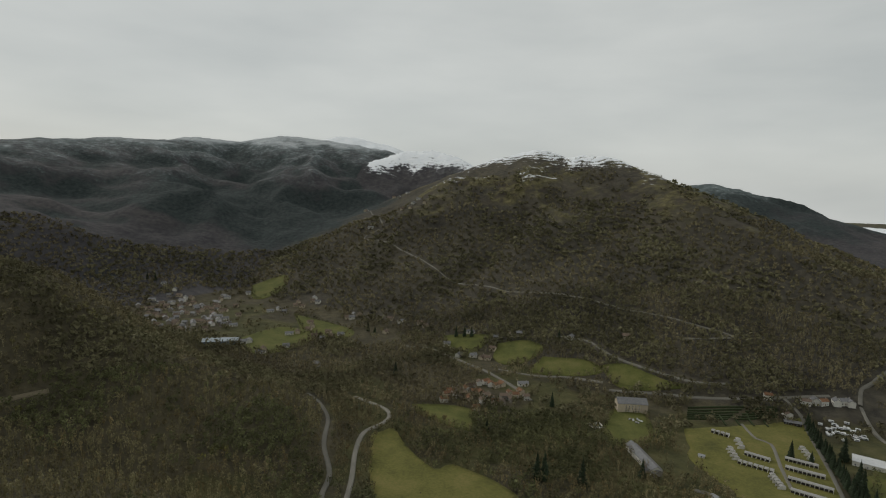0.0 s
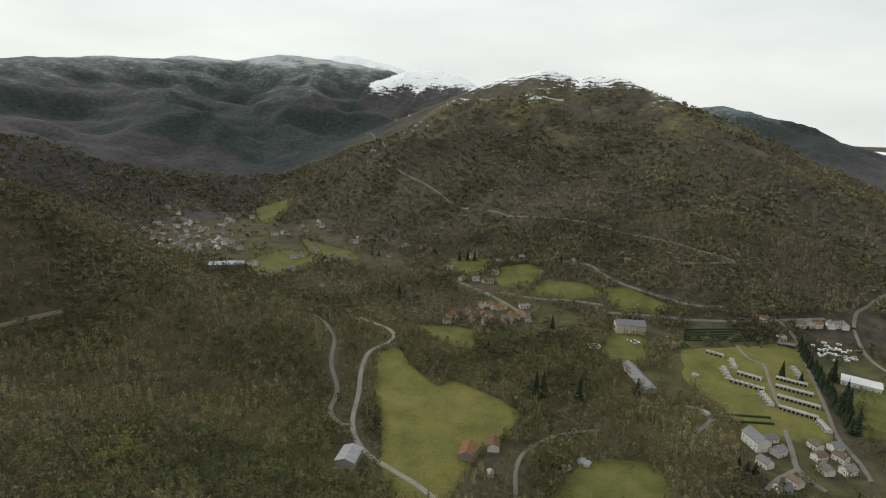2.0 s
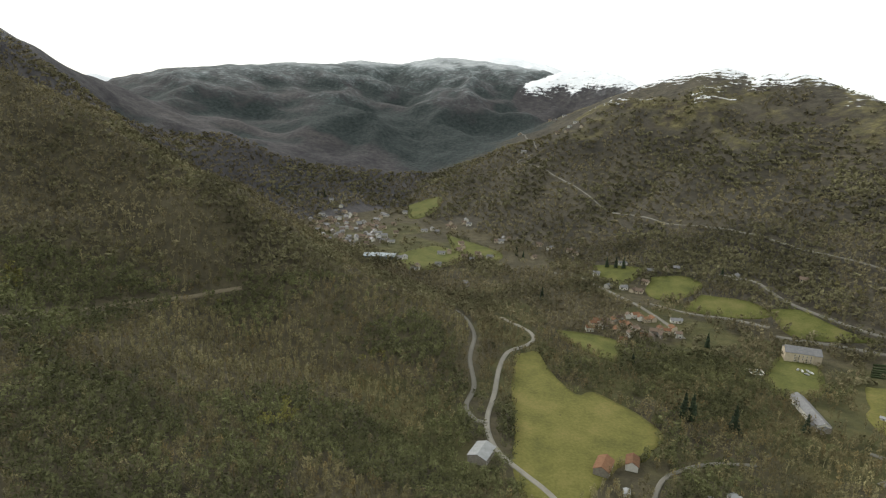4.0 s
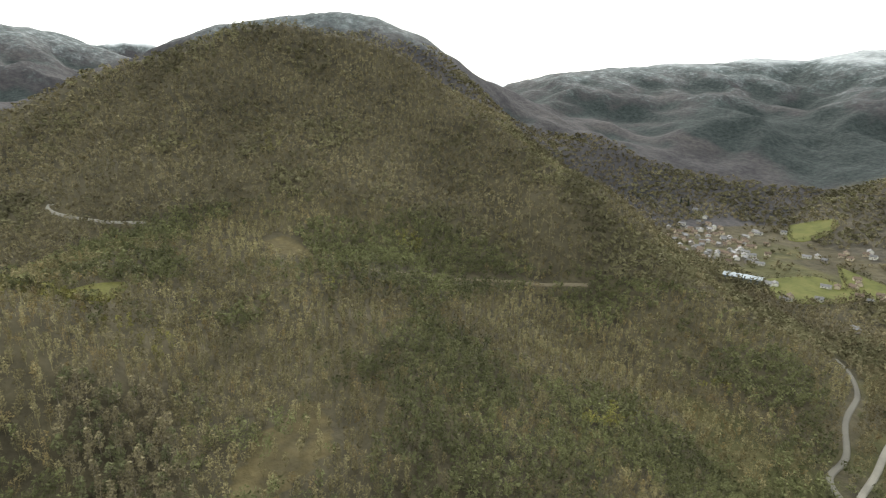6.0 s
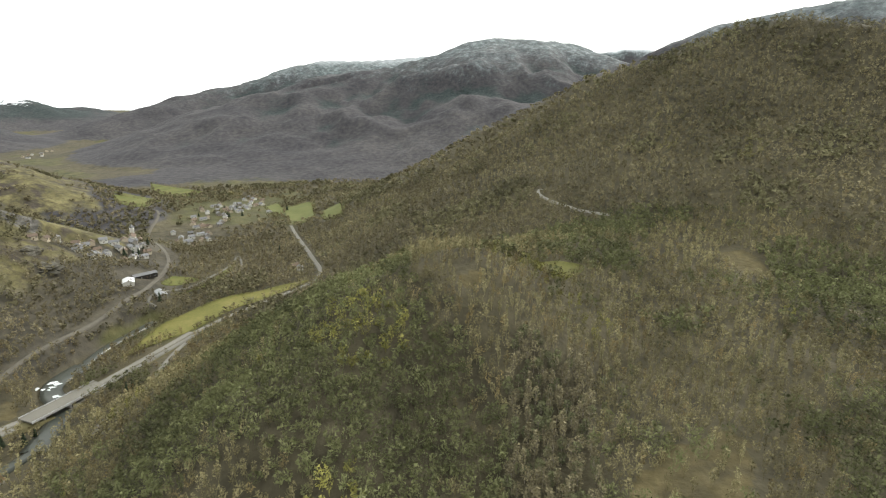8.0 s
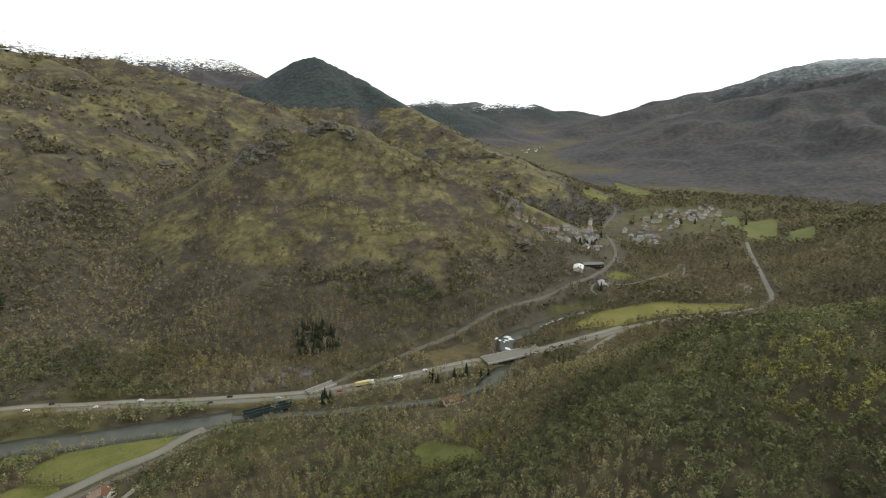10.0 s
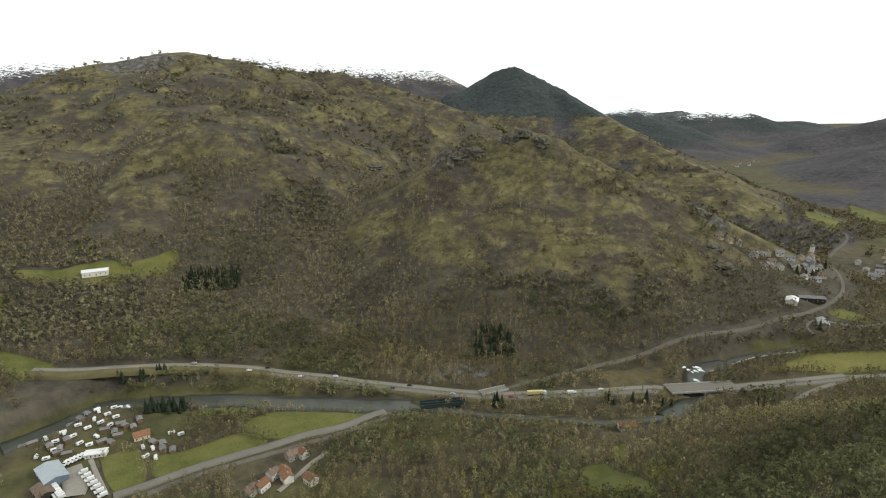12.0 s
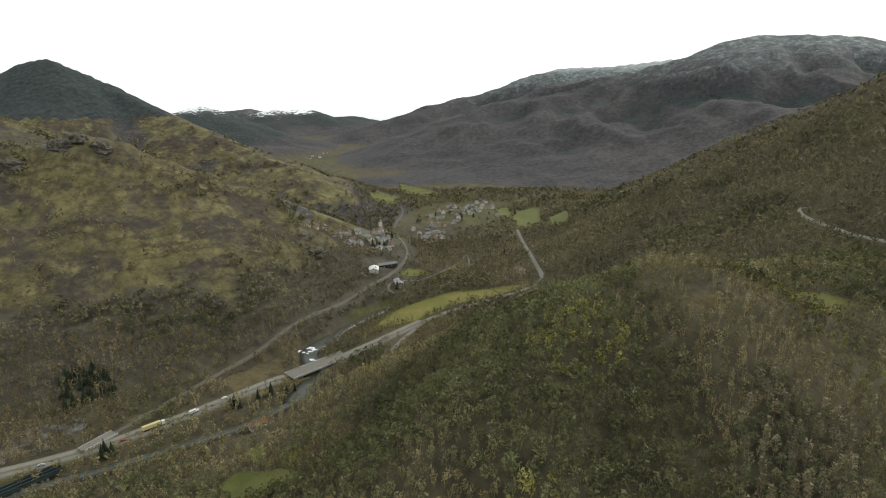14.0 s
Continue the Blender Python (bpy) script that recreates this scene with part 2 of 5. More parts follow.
def relief(x, y):
    """The ground's height over the plan, and the number of the ridge that forms it there (0: valley floor)."""
    x, y = np.atleast_1d(np.asarray(x, float)), np.atleast_1d(np.asarray(y, float))
    gully = .55 * fractal(x, y, 260, 11, 4) + 1.15 * (.42 - np.abs(fractal(x, y, 330, 17, 4)))
    warp = fractal(x, y, 190, 63, 3)
    fine = fractal(x, y, 60, 31, 3)
    floor = 2.5 * fractal(x, y, 320, 5, 3) + 0.4 * fine
    top, which = np.zeros(x.shape), np.zeros(x.shape, int)
    for n, (name, points) in enumerate(RIDGES.items()):
        h = swell(points, x, y, PROFILE.get(name, USUAL), RUGGED.get(name, .19), gully, warp)
        h = h + fine * np.clip(h / 60, 0, 1) * 2.2
        which = np.where((h > top) & (h > 6), n + 1, which)
        blend = 14 * np.exp(-np.abs(top - h) / 14) * np.clip(np.minimum(top, h) / 40, 0, 1) * .35
        top = np.maximum(top, h) + blend
    bed = np.clip(1 - away(RIVER, x, y) / 18, 0, 1)
    land = floor * np.clip(1 - top / 60, 0.15, 1) + top
    cut = np.minimum(1, bed * 2.2)
    return land * (1 - cut) + np.minimum(land, -4.6) * cut, which


def height(x, y):
    return relief(x, y)[0]

# ---------------------------------------------------------------- what covers the ground: plan of fields and roads
FIELDS = {}
ROADS = {}
FIELDS["hay_meadow"] = [(-62, 492), (-45, 505), (-29, 470), (-5, 433), (9, 442), (41, 422), (58, 396), (51, 367), (44,
    356), (27, 342), (15, 314), (1, 289), (-25, 288), (-39, 330), (-46, 370), (-57, 430)]
FIELDS["village_green"] = [(-33, 566), (-5, 567), (29, 557), (30, 509), (1, 522), (-23, 543)]
FIELDS["park_lawn"] = [(154, 524), (182, 578), (210, 565), (198, 512), (171, 490), (157, 495)]
FIELDS["camp_lawn"] = [(239, 534), (292, 545), (348, 554), (363, 544), (293, 380), (252, 380), (226, 403), (228, 426),
    (218, 468)]
FIELDS["orchard_a"] = [(-2, 810), (37, 803), (68, 789), (35, 746), (6, 765)]
FIELDS["orchard_b"] = [(73, 764), (110, 763), (132, 738), (111, 708), (79, 704), (64, 726)]
FIELDS["orchard_c"] = [(128, 712), (178, 695), (192, 666), (151, 664), (107, 682)]
FIELDS["orchard_d"] = [(191, 679), (220, 676), (257, 637), (281, 620), (208, 629)]
FIELDS["town_field_a"] = [(-291, 790), (-252, 857), (-188, 805), (-228, 718), (-274, 741)]
FIELDS["town_field_b"] = [(-401, 1139), (-337, 1159), (-317, 1087), (-361, 1050)]
FIELDS["town_field_c"] = [(-257, 940), (-146, 856), (-154, 801), (-212, 834)]
FIELDS["east_field"] = [(373, 469), (426, 486), (360, 391), (323, 393)]
FIELDS["foot_field"] = [(94, 336), (137, 340), (147, 317), (134, 291), (66, 286)]
FIELDS["river_meadow"] = [(-413, -324), (-475, -331), (-517, -322), (-562, -305), (-595, -256), (-607, -227),
    (-591, -234), (-568, -251), (-536, -277), (-473, -296), (-445, -311)]
FIELDS["slope_field_a"] = [(-1030, -423), (-1071, -382), (-926, -325), (-908, -362)]
FIELDS["slope_field_b"] = [(-949, -323), (-974, -292), (-872, -258), (-882, -295)]
FIELDS["slope_field_c"] = [(-1041, -466), (-1076, -452), (-997, -407), (-958, -415)]
FIELDS["loop_field"] = [(-552, -351), (-580, -346), (-639, -350), (-688, -355), (-647, -342), (-588, -343)]
FIELDS["loop_field_b"] = [(-597, -388), (-609, -361), (-574, -366), (-563, -381)]
FIELDS["upper_field_a"] = [(-1000, -748), (-1036, -688), (-1003, -666), (-979, -725)]
FIELDS["upper_field_b"] = [(-969, -728), (-1005, -677), (-935, -642), (-917, -682)]
FIELDS["yard_lawn"] = [(103, -392), (80, -394), (71, -356), (87, -349)]
FIELDS["road_field_a"] = [(10, -405), (-19, -411), (-60, -397), (-89, -386), (-57, -377), (-15, -372), (10, -390)]
FIELDS["road_field_b"] = [(69, -381), (47, -381), (14, -390), (-4, -372), (22, -365), (46, -360), (65, -357)]
FIELDS["road_field_c"] = [(45, -442), (22, -437), (5, -432), (10, -417), (38, -424)]
FIELDS["wood_glade_a"] = [(-190, -266), (-209, -263), (-202, -218), (-187, -199), (-177, -239)]
FIELDS["wood_glade_b"] = [(-220, -277), (-232, -279), (-231, -268), (-216, -261)]
FIELDS["hill_pasture_a"] = [(216, -665), (124, -664), (112, -641), (140, -630), (214, -652)]
FIELDS["hill_pasture_b"] = [(113, -668), (73, -701), (71, -667), (107, -646)]
FIELDS["hill_pasture_c"] = [(254, -655), (218, -629), (209, -577), (241, -607)]
FIELDS["bank_field"] = [(225, -554), (155, -514), (157, -502), (174, -496)]
FIELDS["knob_glade"] = [(-378, 17), (-395, 34), (-404, 58), (-386, 53), (-370, 37), (-371, 23)]
FIELDS["dry_bank"] = [(-281, -374), (-341, -363), (-319, -339), (-272, -344)]
FIELDS["scrub_clearing"] = [(-241, 99), (-226, 110), (-206, 111), (-194, 102), (-189, 85), (-188, 63), (-195, 48),
    (-216, 64), (-224, 77)]
FIELDS["bracken_bank"] = [(-461, 172), (-464, 188), (-439, 200), (-416, 195), (-418, 175)]
FIELDS["bracken_rise"] = [(-326, -30), (-329, -20), (-321, -14), (-303, -17), (-311, -28)]
FIELDS["upper_field_c"] = [(-1227, -821), (-1192, -706), (-1171, -666), (-1120, -693), (-1151, -766)]
FIELDS["sports_field"] = [(344, 451), (372, 451), (332, 395), (312, 384), (324, 413)]
ROADS["valley_lane_a"] = 4, [(-141, 567), (-123, 545), (-107, 508), (-99, 455), (-86, 416), (-85, 384), (-73, 367),
    (-64, 366)]
ROADS["valley_lane_b"] = 4, [(-94, 581), (-61, 555), (-52, 535), (-57, 517), (-70, 492), (-72, 455), (-68, 411), (-65,
    367), (-52, 336), (-31, 317), (-17, 306), (-2, 291)]
ROADS["main_road"] = 5, [(-61, 778), (-23, 768), (-1, 744), (27, 710), (47, 685), (63, 660), (84, 621), (95, 589)]
ROADS["hill_road"] = 2.4, [(-147, 1264), (-186, 1251), (-103, 1159), (12, 1016), (96, 929), (179, 872), (228, 820),
    (261, 791), (319, 751), (366, 708), (300, 719)]
ROADS["hill_road_b"] = 2.4, [(-147, 1264), (-244, 1652)]
ROADS["orchard_road"] = 4, [(153, 762), (187, 742), (202, 710), (216, 687), (248, 657), (284, 629), (319, 622)]
ROADS["east_road"] = 4, [(436, 575), (458, 605), (480, 618), (579, 689)]
ROADS["east_road_b"] = 3.5, [(436, 575), (423, 533), (418, 475)]
ROADS["camp_road"] = 3.5, [(366, 592), (367, 559), (349, 510), (331, 464), (311, 416), (296, 381), (290, 348),
    (284, 329)]
ROADS["garden_lane"] = 3, [(46, 290), (49, 321), (59, 344), (85, 366), (117, 377)]
ROADS["wood_loop"] = 4, [(198, 419), (210, 412), (209, 399), (190, 381)]
ROADS["house_street"] = 4, [(261, 389), (252, 365), (242, 340), (244, 323), (247, 317)]
ROADS["camp_lane"] = 3, [(301, 550), (298, 517), (306, 506), (289, 460), (277, 425)]
ROADS["rail_line"] = 4.4, [(-161, -378), (-180, -379), (-226, -382), (-278, -384), (-326, -380), (-387, -385),
    (-454, -379), (-511, -384), (-544, -385), (-593, -398), (-645, -422), (-685, -454), (-771, -526), (-805, -555),
    (-900, -597), (-934, -622)]
ROADS["west_road"] = 5, [(-469, -290), (-495, -282), (-531, -267), (-565, -243), (-588, -226), (-605, -216),
    (-632, -219), (-681, -244), (-793, -303), (-892, -356)]
ROADS["motorway"] = 12, [(168, -504), (139, -497), (101, -494), (65, -491), (30, -485), (-11, -474), (-52, -453),
    (-85, -430), (-119, -409), (-151, -389), (-178, -374), (-206, -363), (-233, -353), (-262, -344), (-289, -337),
    (-324, -325), (-357, -312), (-391, -304), (-433, -296), (-469, -290)]
ROADS["side_road"] = 4.2, [(-288, -254), (-306, -261), (-333, -261), (-385, -276), (-424, -284), (-464, -287)]
ROADS["loop_road"] = 3, [(-513, -356), (-521, -369), (-542, -372), (-570, -355), (-623, -355), (-672, -353),
    (-711, -363), (-686, -345), (-656, -332)]
ROADS["straight_road"] = 7, [(-111, -380), (-93, -385), (-60, -373), (-32, -371), (-4, -366), (22, -362), (46, -357),
    (69, -350), (87, -346)]
ROADS["farm_lane"] = 3.2, [(-42, -345), (-31, -338), (-19, -326), (-7, -315)]
ROADS["yard"] = 14, [(119, -387), (111, -367), (111, -355)]
ROADS["yard_lane"] = 3.2, [(108, -393), (100, -371), (91, -348)]
ROADS["forest_track"] = 3.4, [(-368, 221), (-363, 246), (-369, 293), (-366, 338), (-359, 379), (-342, 422), (-323, 444)]
ROADS["bend_track"] = 3, [(-649, 47), (-650, 38), (-638, 38), (-616, 52), (-596, 66), (-570, 84), (-549, 102)]
ROADS["rail_west"] = 4.4, [(-108, -378), (-72, -368), (-38, -361), (-7, -357), (15, -354), (45, -348), (68, -341)]
ROADS["main_road_b"] = 4, [(68, 687), (106, 670), (150, 661), (187, 645)]
ROADS["manor_road"] = 4, [(190, 629), (236, 616), (280, 601), (326, 594), (367, 592), (415, 592)]
ROADS["house_street_b"] = 3.5, [(242, 340), (222, 328), (208, 316)]
BUILT = [(-60, 325, 15), (24, 339, 15), (-390, 960, 130), (-300, 850, 80), (-215, 880, 60), (95, 615, 55), (300, 460, 90), (255, 350, 45), (430, 545, 60),
         (385, 500, 45), (-625, -480, 62), (-690, -500, 48), (-930, -520, 90), (-1040, -510, 85), (-810, -490, 60), (-640, -445, 40), (-255, 1000, 36), (-560, -400, 34), (120, -415, 75), (-8, -330, 26), (215, 575, 28), (190, 455, 26),
         (60, 715, 30), (-30, 330, 20), (38, 330, 22), (285, 560, 40), (-105, 820, 45), (-560, -378, 22)]


def inside(poly, x, y):
    hit = np.zeros(np.shape(x), bool)
    for (ax, ay), (bx, by) in zip(poly, poly[1:] + poly[:1]):
        cross = (ay > y) != (by > y)
        hit ^= cross & (x < (bx - ax) * (y - ay) / ((by - ay) or 1e-9) + ax)
    return hit


def open_land(x, y):
    """Where no wood grows: fields, roads, water, gardens."""
    clear = away(RIVER, x, y) < np.where((x > -330) & (x < -130), 4, 12)
    for name, poly in FIELDS.items():
        if name != "scrub_clearing":
            clear |= inside(poly, x, y)
    for wide, line in ROADS.values():
        clear |= away(line, x, y) < wide / 2 + (2.5 if wide > 3 else .8)
    for cx, cy, r in BUILT:
        clear |= (np.hypot(x - cx, y - cy) < r * (1 + .25 * value_noise(x, y, 40, 3))) & (value_noise(x, y, 7, 9) < .62)
    return clear


SCRUB = ("scrub_clearing", "bracken_bank", "bracken_rise", "dry_bank")
NUMBER = {name: n + 1 for n, name in enumerate(RIDGES)}
SNOWLINE = {"west_range": (160, 360, .6), "snow_back": (150, 250, .95), "snow_shoulder": (170, 290, .56),
            "main_hill": (215, 330, .5), "east_range": (150, 260, .5), "hill_back": (285, 400, .5),
            "col_snow": (200, 260, .9), "south_back": (80, 380, .58), "south_front": (180, 410, .52),
            "south_snow": (380, 500, .85), "north_snow": (220, 520, .56), "cone_peak": (280, 340, .12),
            "gap_peak": (112, 200, .55), "far_peak": (84, 165, .55), "far_haze": (60, 140, .35), "east_far": (0, 20, .8), "south_low": (900, 990, .1),
            "wooded_hill": (285, 325, .2)}


def bulge(x, y):
    """How far the ground bulges out (spurs, above 0) or falls in (gullies, below 0)."""
    i = np.clip(np.searchsorted(LINE, x) - 1, 0, len(LINE) - 2)
    j = np.clip(np.searchsorted(LINE, y) - 1, 0, len(LINE) - 2)
    return np.clip(GB[j, i], -1, 1)


def cover(x, y, z, which):
    """Shares of snow, dry grass, rock and green at each place."""
    lump, patch = fractal(x, y, 120, 71, 3), fractal(x, y, 45, 91, 3)
    bend = bulge(x, y)
    snow, dry, rock = np.zeros(x.shape), np.zeros(x.shape), np.zeros(x.shape)
    for name, (low, high, most) in SNOWLINE.items():
        s = np.clip((z + 14 * lump + 12 * bend - low) / (high - low), 0, 1) * most * (1 + .4 * np.clip(bend, -1, .35))
        snow = np.where(which == NUMBER[name], s, snow)
    for name, low, high, most in (("rock_knob", 25, 70, .86), ("north_hill", 50, 120, .74), ("cone_peak", 20, 60, .72),
                                  ("main_hill", 110, 200, .5), ("snow_shoulder", 150, 220, .4),
                                  ("gap_peak", 0, 40, .2), ("far_peak", 40, 100, .25), ("north_snow", 60, 160, .33)):
        s = np.clip((z + 16 * patch - low) / (high - low), 0, 1) * most * (1 + .18 * lump + .5 * bend)
        dry = np.where(which == NUMBER[name], s, dry)
    east = np.clip((x + 520) / 160, 0, 1)
    dry *= np.where((which == NUMBER["cone_peak"]) & (z > 190), .15, 1)
    dry *= np.where((which == NUMBER["rock_knob"]) & (z > 158 + 10 * patch), .4, 1)
    dry *= np.where(which == NUMBER["north_hill"], .55 + .45 * np.clip(.5 + 2.2 * patch, 0, 1), 1)
    for cx, cy, r in ((-280, -742, 34), (-361, -703, 26), (150, -1290, 90), (-560, -540, 26),
                      (-165, -428, 20), (-185, -415, 14)):
        rock = np.maximum(rock, np.clip(1.25 - np.hypot(x - cx, y - cy) / r, 0, 1))
    for name in SCRUB:
        dry = np.where(inside(FIELDS[name], x, y), .3, dry)
    green = .66 * np.clip(1 - z / 18, 0, 1) * np.clip(.7 + .8 * lump, 0, 1)
    return np.stack([snow, dry, rock, green], -1)


def conifers(x, y, z, which):
    """Share of dark conifer colour on the slopes, with shade painted into the gullies."""
    lump = fractal(x, y, 200, 41, 4)
    share = np.zeros(x.shape)
    for name, low, high, most in (("cone_peak", 150, 210, .95), ("east_range", 20, 120, .8), ("gap_peak", 10, 60, .85),
                                  ("south_back", 20, 160, .4), ("south_front", 30, 200, .3), ("far_peak", 20, 70, .7),
                                  ("hill_back", 200, 330, .12), ("west_range", 60, 200, .42), ("far_haze", 0, 20, .4)):
        s = np.clip((z - low) / (high - low), 0, 1) * most * (1 + .35 * lump)
        share = np.where(which == NUMBER[name], s, share)
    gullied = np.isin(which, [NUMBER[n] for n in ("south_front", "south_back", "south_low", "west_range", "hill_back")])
    share = np.where(gullied, share + .45 * np.clip(-bulge(x, y), 0, 1), share)      # dark conifer colour in the gullies paints in their shade
    for cx, cy, r in ((-520, 1560, 230), (-330, 1640, 190), (-690, 1480, 120)):
        share = np.maximum(share, np.clip(1.7 - np.hypot(x - cx, (y - cy) * 1.6) / r + .4 * lump, 0, 1))
    return share


# ---------------------------------------------------------------- the ground: one sheet to the horizon
def spaced(n, reach, close):
    u = np.linspace(-1, 1, n)
    return reach * (close * u + (1 - close) * u ** 3)


def mesh_of(name, verts, faces, material, smooth=False, tint=None):
    """A mesh from arrays of places and of corners, all faces alike in their number of corners."""
    verts, faces = np.asarray(verts, np.float32), np.asarray(faces, np.int32)
    mesh = bpy.data.meshes.new(name)
    mesh.vertices.add(len(verts))
    mesh.vertices.foreach_set("co", verts.ravel())
    mesh.loops.add(faces.size)
    mesh.loops.foreach_set("vertex_index", faces.ravel())
    mesh.polygons.add(len(faces))
    mesh.polygons.foreach_set("loop_start", np.arange(len(faces), dtype=np.int32) * faces.shape[1])
    mesh.update(calc_edges=True)
    if smooth:
        mesh.shade_smooth()
    if tint is not None:
        layer = mesh.color_attributes.new("tint", "FLOAT_COLOR", "POINT")
        layer.data.foreach_set("color", np.asarray(tint, np.float32).ravel())
    mesh.materials.append(material)
    return mesh


def grid_faces(rows, cols):
    n = np.arange(rows * cols).reshape(rows, cols)
    return np.stack([n[:-1, :-1], n[:-1, 1:], n[1:, 1:], n[1:, :-1]], -1).reshape(-1, 4)


def ground_material():
    m = bpy.data.materials.new("woodland_grass_rock_and_snow")
    m.use_nodes = True
    t = m.node_tree
    shader = t.nodes["Principled BSDF"]
    shader.inputs["Roughness"].default_value = 0.95
    shader.inputs["Specular IOR Level"].default_value = 0.2
    geo = t.nodes.new("ShaderNodeNewGeometry")
    own = t.nodes.new("ShaderNodeVertexColor")
    own.layer_name = "tint"
    split = t.nodes.new("ShaderNodeSeparateColor")
    t.links.new(own.outputs["Color"], split.inputs["Color"])

    def grain(size, detail=5.0, rough=0.62):
        n = wire(t, "ShaderNodeTexNoise", Scale=1 / size, Detail=detail, Roughness=rough)
        t.links.new(geo.outputs["Position"], n.inputs["Vector"])
        return n.outputs["Fac"]

    tall = t.nodes.new("ShaderNodeMapping")
    tall.inputs["Scale"].default_value = (1, 1, .3)
    t.links.new(geo.outputs["Position"], tall.inputs["Vector"])

    def streak(size, detail=6.0, rough=0.7):
        n = wire(t, "ShaderNodeTexNoise", Scale=1 / size, Detail=detail, Roughness=rough)
        t.links.new(tall.outputs["Vector"], n.inputs["Vector"])
        return n.outputs["Fac"]

    def ramp(fac, *stops):
        r = t.nodes.new("ShaderNodeValToRGB")
        while len(r.color_ramp.elements) < len(stops):
            r.color_ramp.elements.new(0.5)
        for e, (p, c) in zip(r.color_ramp.elements, stops):
            e.position, e.color = p, (*c, 1)
        t.links.new(fac, r.inputs["Fac"])
        return r.outputs["Color"]

    def maths(kind, a, b):
        n = t.nodes.new("ShaderNodeMath")
        n.operation = kind
        for k, v in enumerate((a, b)):
            if isinstance(v, (int, float)):
                n.inputs[k].default_value = v
            else:
                t.links.new(v, n.inputs[k])
        return n.outputs["Value"]

    def mask(share, fac, soft=0.06, swing=1.0):
        """Patches that fill the given share of the surface."""
        edge = maths("ADD", share, maths("MULTIPLY", maths("SUBTRACT", fac, 0.5), swing))
        r = t.nodes.new("ShaderNodeMapRange")
        r.interpolation_type = "SMOOTHSTEP"
        r.inputs["From Min"].default_value, r.inputs["From Max"].default_value = 0.5 - soft, 0.5 + soft
        t.links.new(edge, r.inputs["Value"])
        return r.outputs["Result"]

    def over(under, top, fac):
        n = t.nodes.new("ShaderNodeMix")
        n.data_type = "RGBA"
        t.links.new(under, n.inputs["A"])
        t.links.new(top, n.inputs["B"])
        t.links.new(fac, n.inputs["Factor"])
        return n.outputs["Result"]

    trees, big = grain(13), grain(170)
    wood = ramp(maths("ADD", maths("MULTIPLY", trees, .55), maths("MULTIPLY", big, .45)),
                (.36, (.034, .030, .019)), (.5, (.068, .059, .036)), (.64, (.10, .086, .051)))
    grass = ramp(grain(30), (.35, (.046, .045, .02)), (.5, (.07, .068, .028)), (.65, (.1, .09, .04)))
    straw = ramp(grain(26, 8, .7), (.3, (.056, .053, .025)), (.5, (.12, .106, .047)), (.7, (.195, .172, .082)))
    bare = ramp(grain(9), (.35, (.038, .036, .031)), (.5, (.085, .080, .070)), (.66, (.162, .153, .136)))
    white = ramp(grain(20), (.3, (.74, .77, .80)), (.7, (.86, .87, .88)))
    # terraces: steps that follow the contour lines
    up = t.nodes.new("ShaderNodeSeparateXYZ")
    t.links.new(geo.outputs["Position"], up.inputs["Vector"])
    level = maths("ADD", up.outputs["Z"], maths("MULTIPLY", grain(110, 5), 60))
    step = maths("FRACT", maths("MULTIPLY", level, 1 / 10.5), 0)
    riser = t.nodes.new("ShaderNodeMapRange")
    riser.inputs["From Min"].default_value, riser.inputs["From Max"].default_value = 0.62, 0.85
    t.links.new(step, riser.inputs["Value"])
    steps = maths("MULTIPLY", riser.outputs["Result"], mask(split.outputs["Green"], grain(110, 3), .2, 1.2))
    dark = ramp(grain(8), (.3, (.03, .026, .016)), (.7, (.07, .058, .032)))
    straw = over(straw, dark, maths("MULTIPLY", maths("MULTIPLY", steps, mask(grain(160, 3), grain(70, 4), .12, .8)), .6))
    straw = over(straw, dark, maths("MULTIPLY", mask(maths("ADD", maths("MULTIPLY", grain(60, 4), .7), .1), streak(11, 9, .75), .16, 2.0), .75))
    heath = ramp(grain(7), (.3, (.026, .021, .02)), (.7, (.062, .05, .044)))
    straw = over(straw, heath, maths("MULTIPLY", mask(maths("ADD", grain(120, 4), -.04), streak(36, 7), .12, 1.6), .8))
    # spruce needles with the far ranges' blue haze mixed in
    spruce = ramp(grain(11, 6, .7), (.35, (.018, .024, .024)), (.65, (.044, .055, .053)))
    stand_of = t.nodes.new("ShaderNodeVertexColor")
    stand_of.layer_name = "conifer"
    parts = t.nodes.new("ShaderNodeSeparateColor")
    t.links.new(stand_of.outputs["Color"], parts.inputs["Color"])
    # further woods: bluish-lilac distance haze is put into this base colour
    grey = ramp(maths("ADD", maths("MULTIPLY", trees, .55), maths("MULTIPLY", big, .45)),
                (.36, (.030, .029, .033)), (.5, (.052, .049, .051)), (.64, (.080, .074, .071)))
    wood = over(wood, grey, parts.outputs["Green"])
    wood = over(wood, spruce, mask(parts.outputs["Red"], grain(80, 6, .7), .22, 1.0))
    colour = over(wood, grass, mask(own.outputs["Alpha"], grain(55), .12, .9))
    colour = over(colour, straw, mask(split.outputs["Green"], grain(46, 8, .68), .12, .75))
    bracken = ramp(grain(12, 7, .7), (.32, (.05, .041, .02)), (.5, (.09, .073, .034)), (.68, (.13, .107, .052)))
    colour = over(colour, bracken, mask(parts.outputs["Blue"], grain(16, 6), .15, .7))
    colour = over(colour, bare, mask(split.outputs["Blue"], grain(15, 6), .12, 1.1))
    some = t.nodes.new("ShaderNodeMapRange")
    some.inputs["From Max"].default_value = 0.15
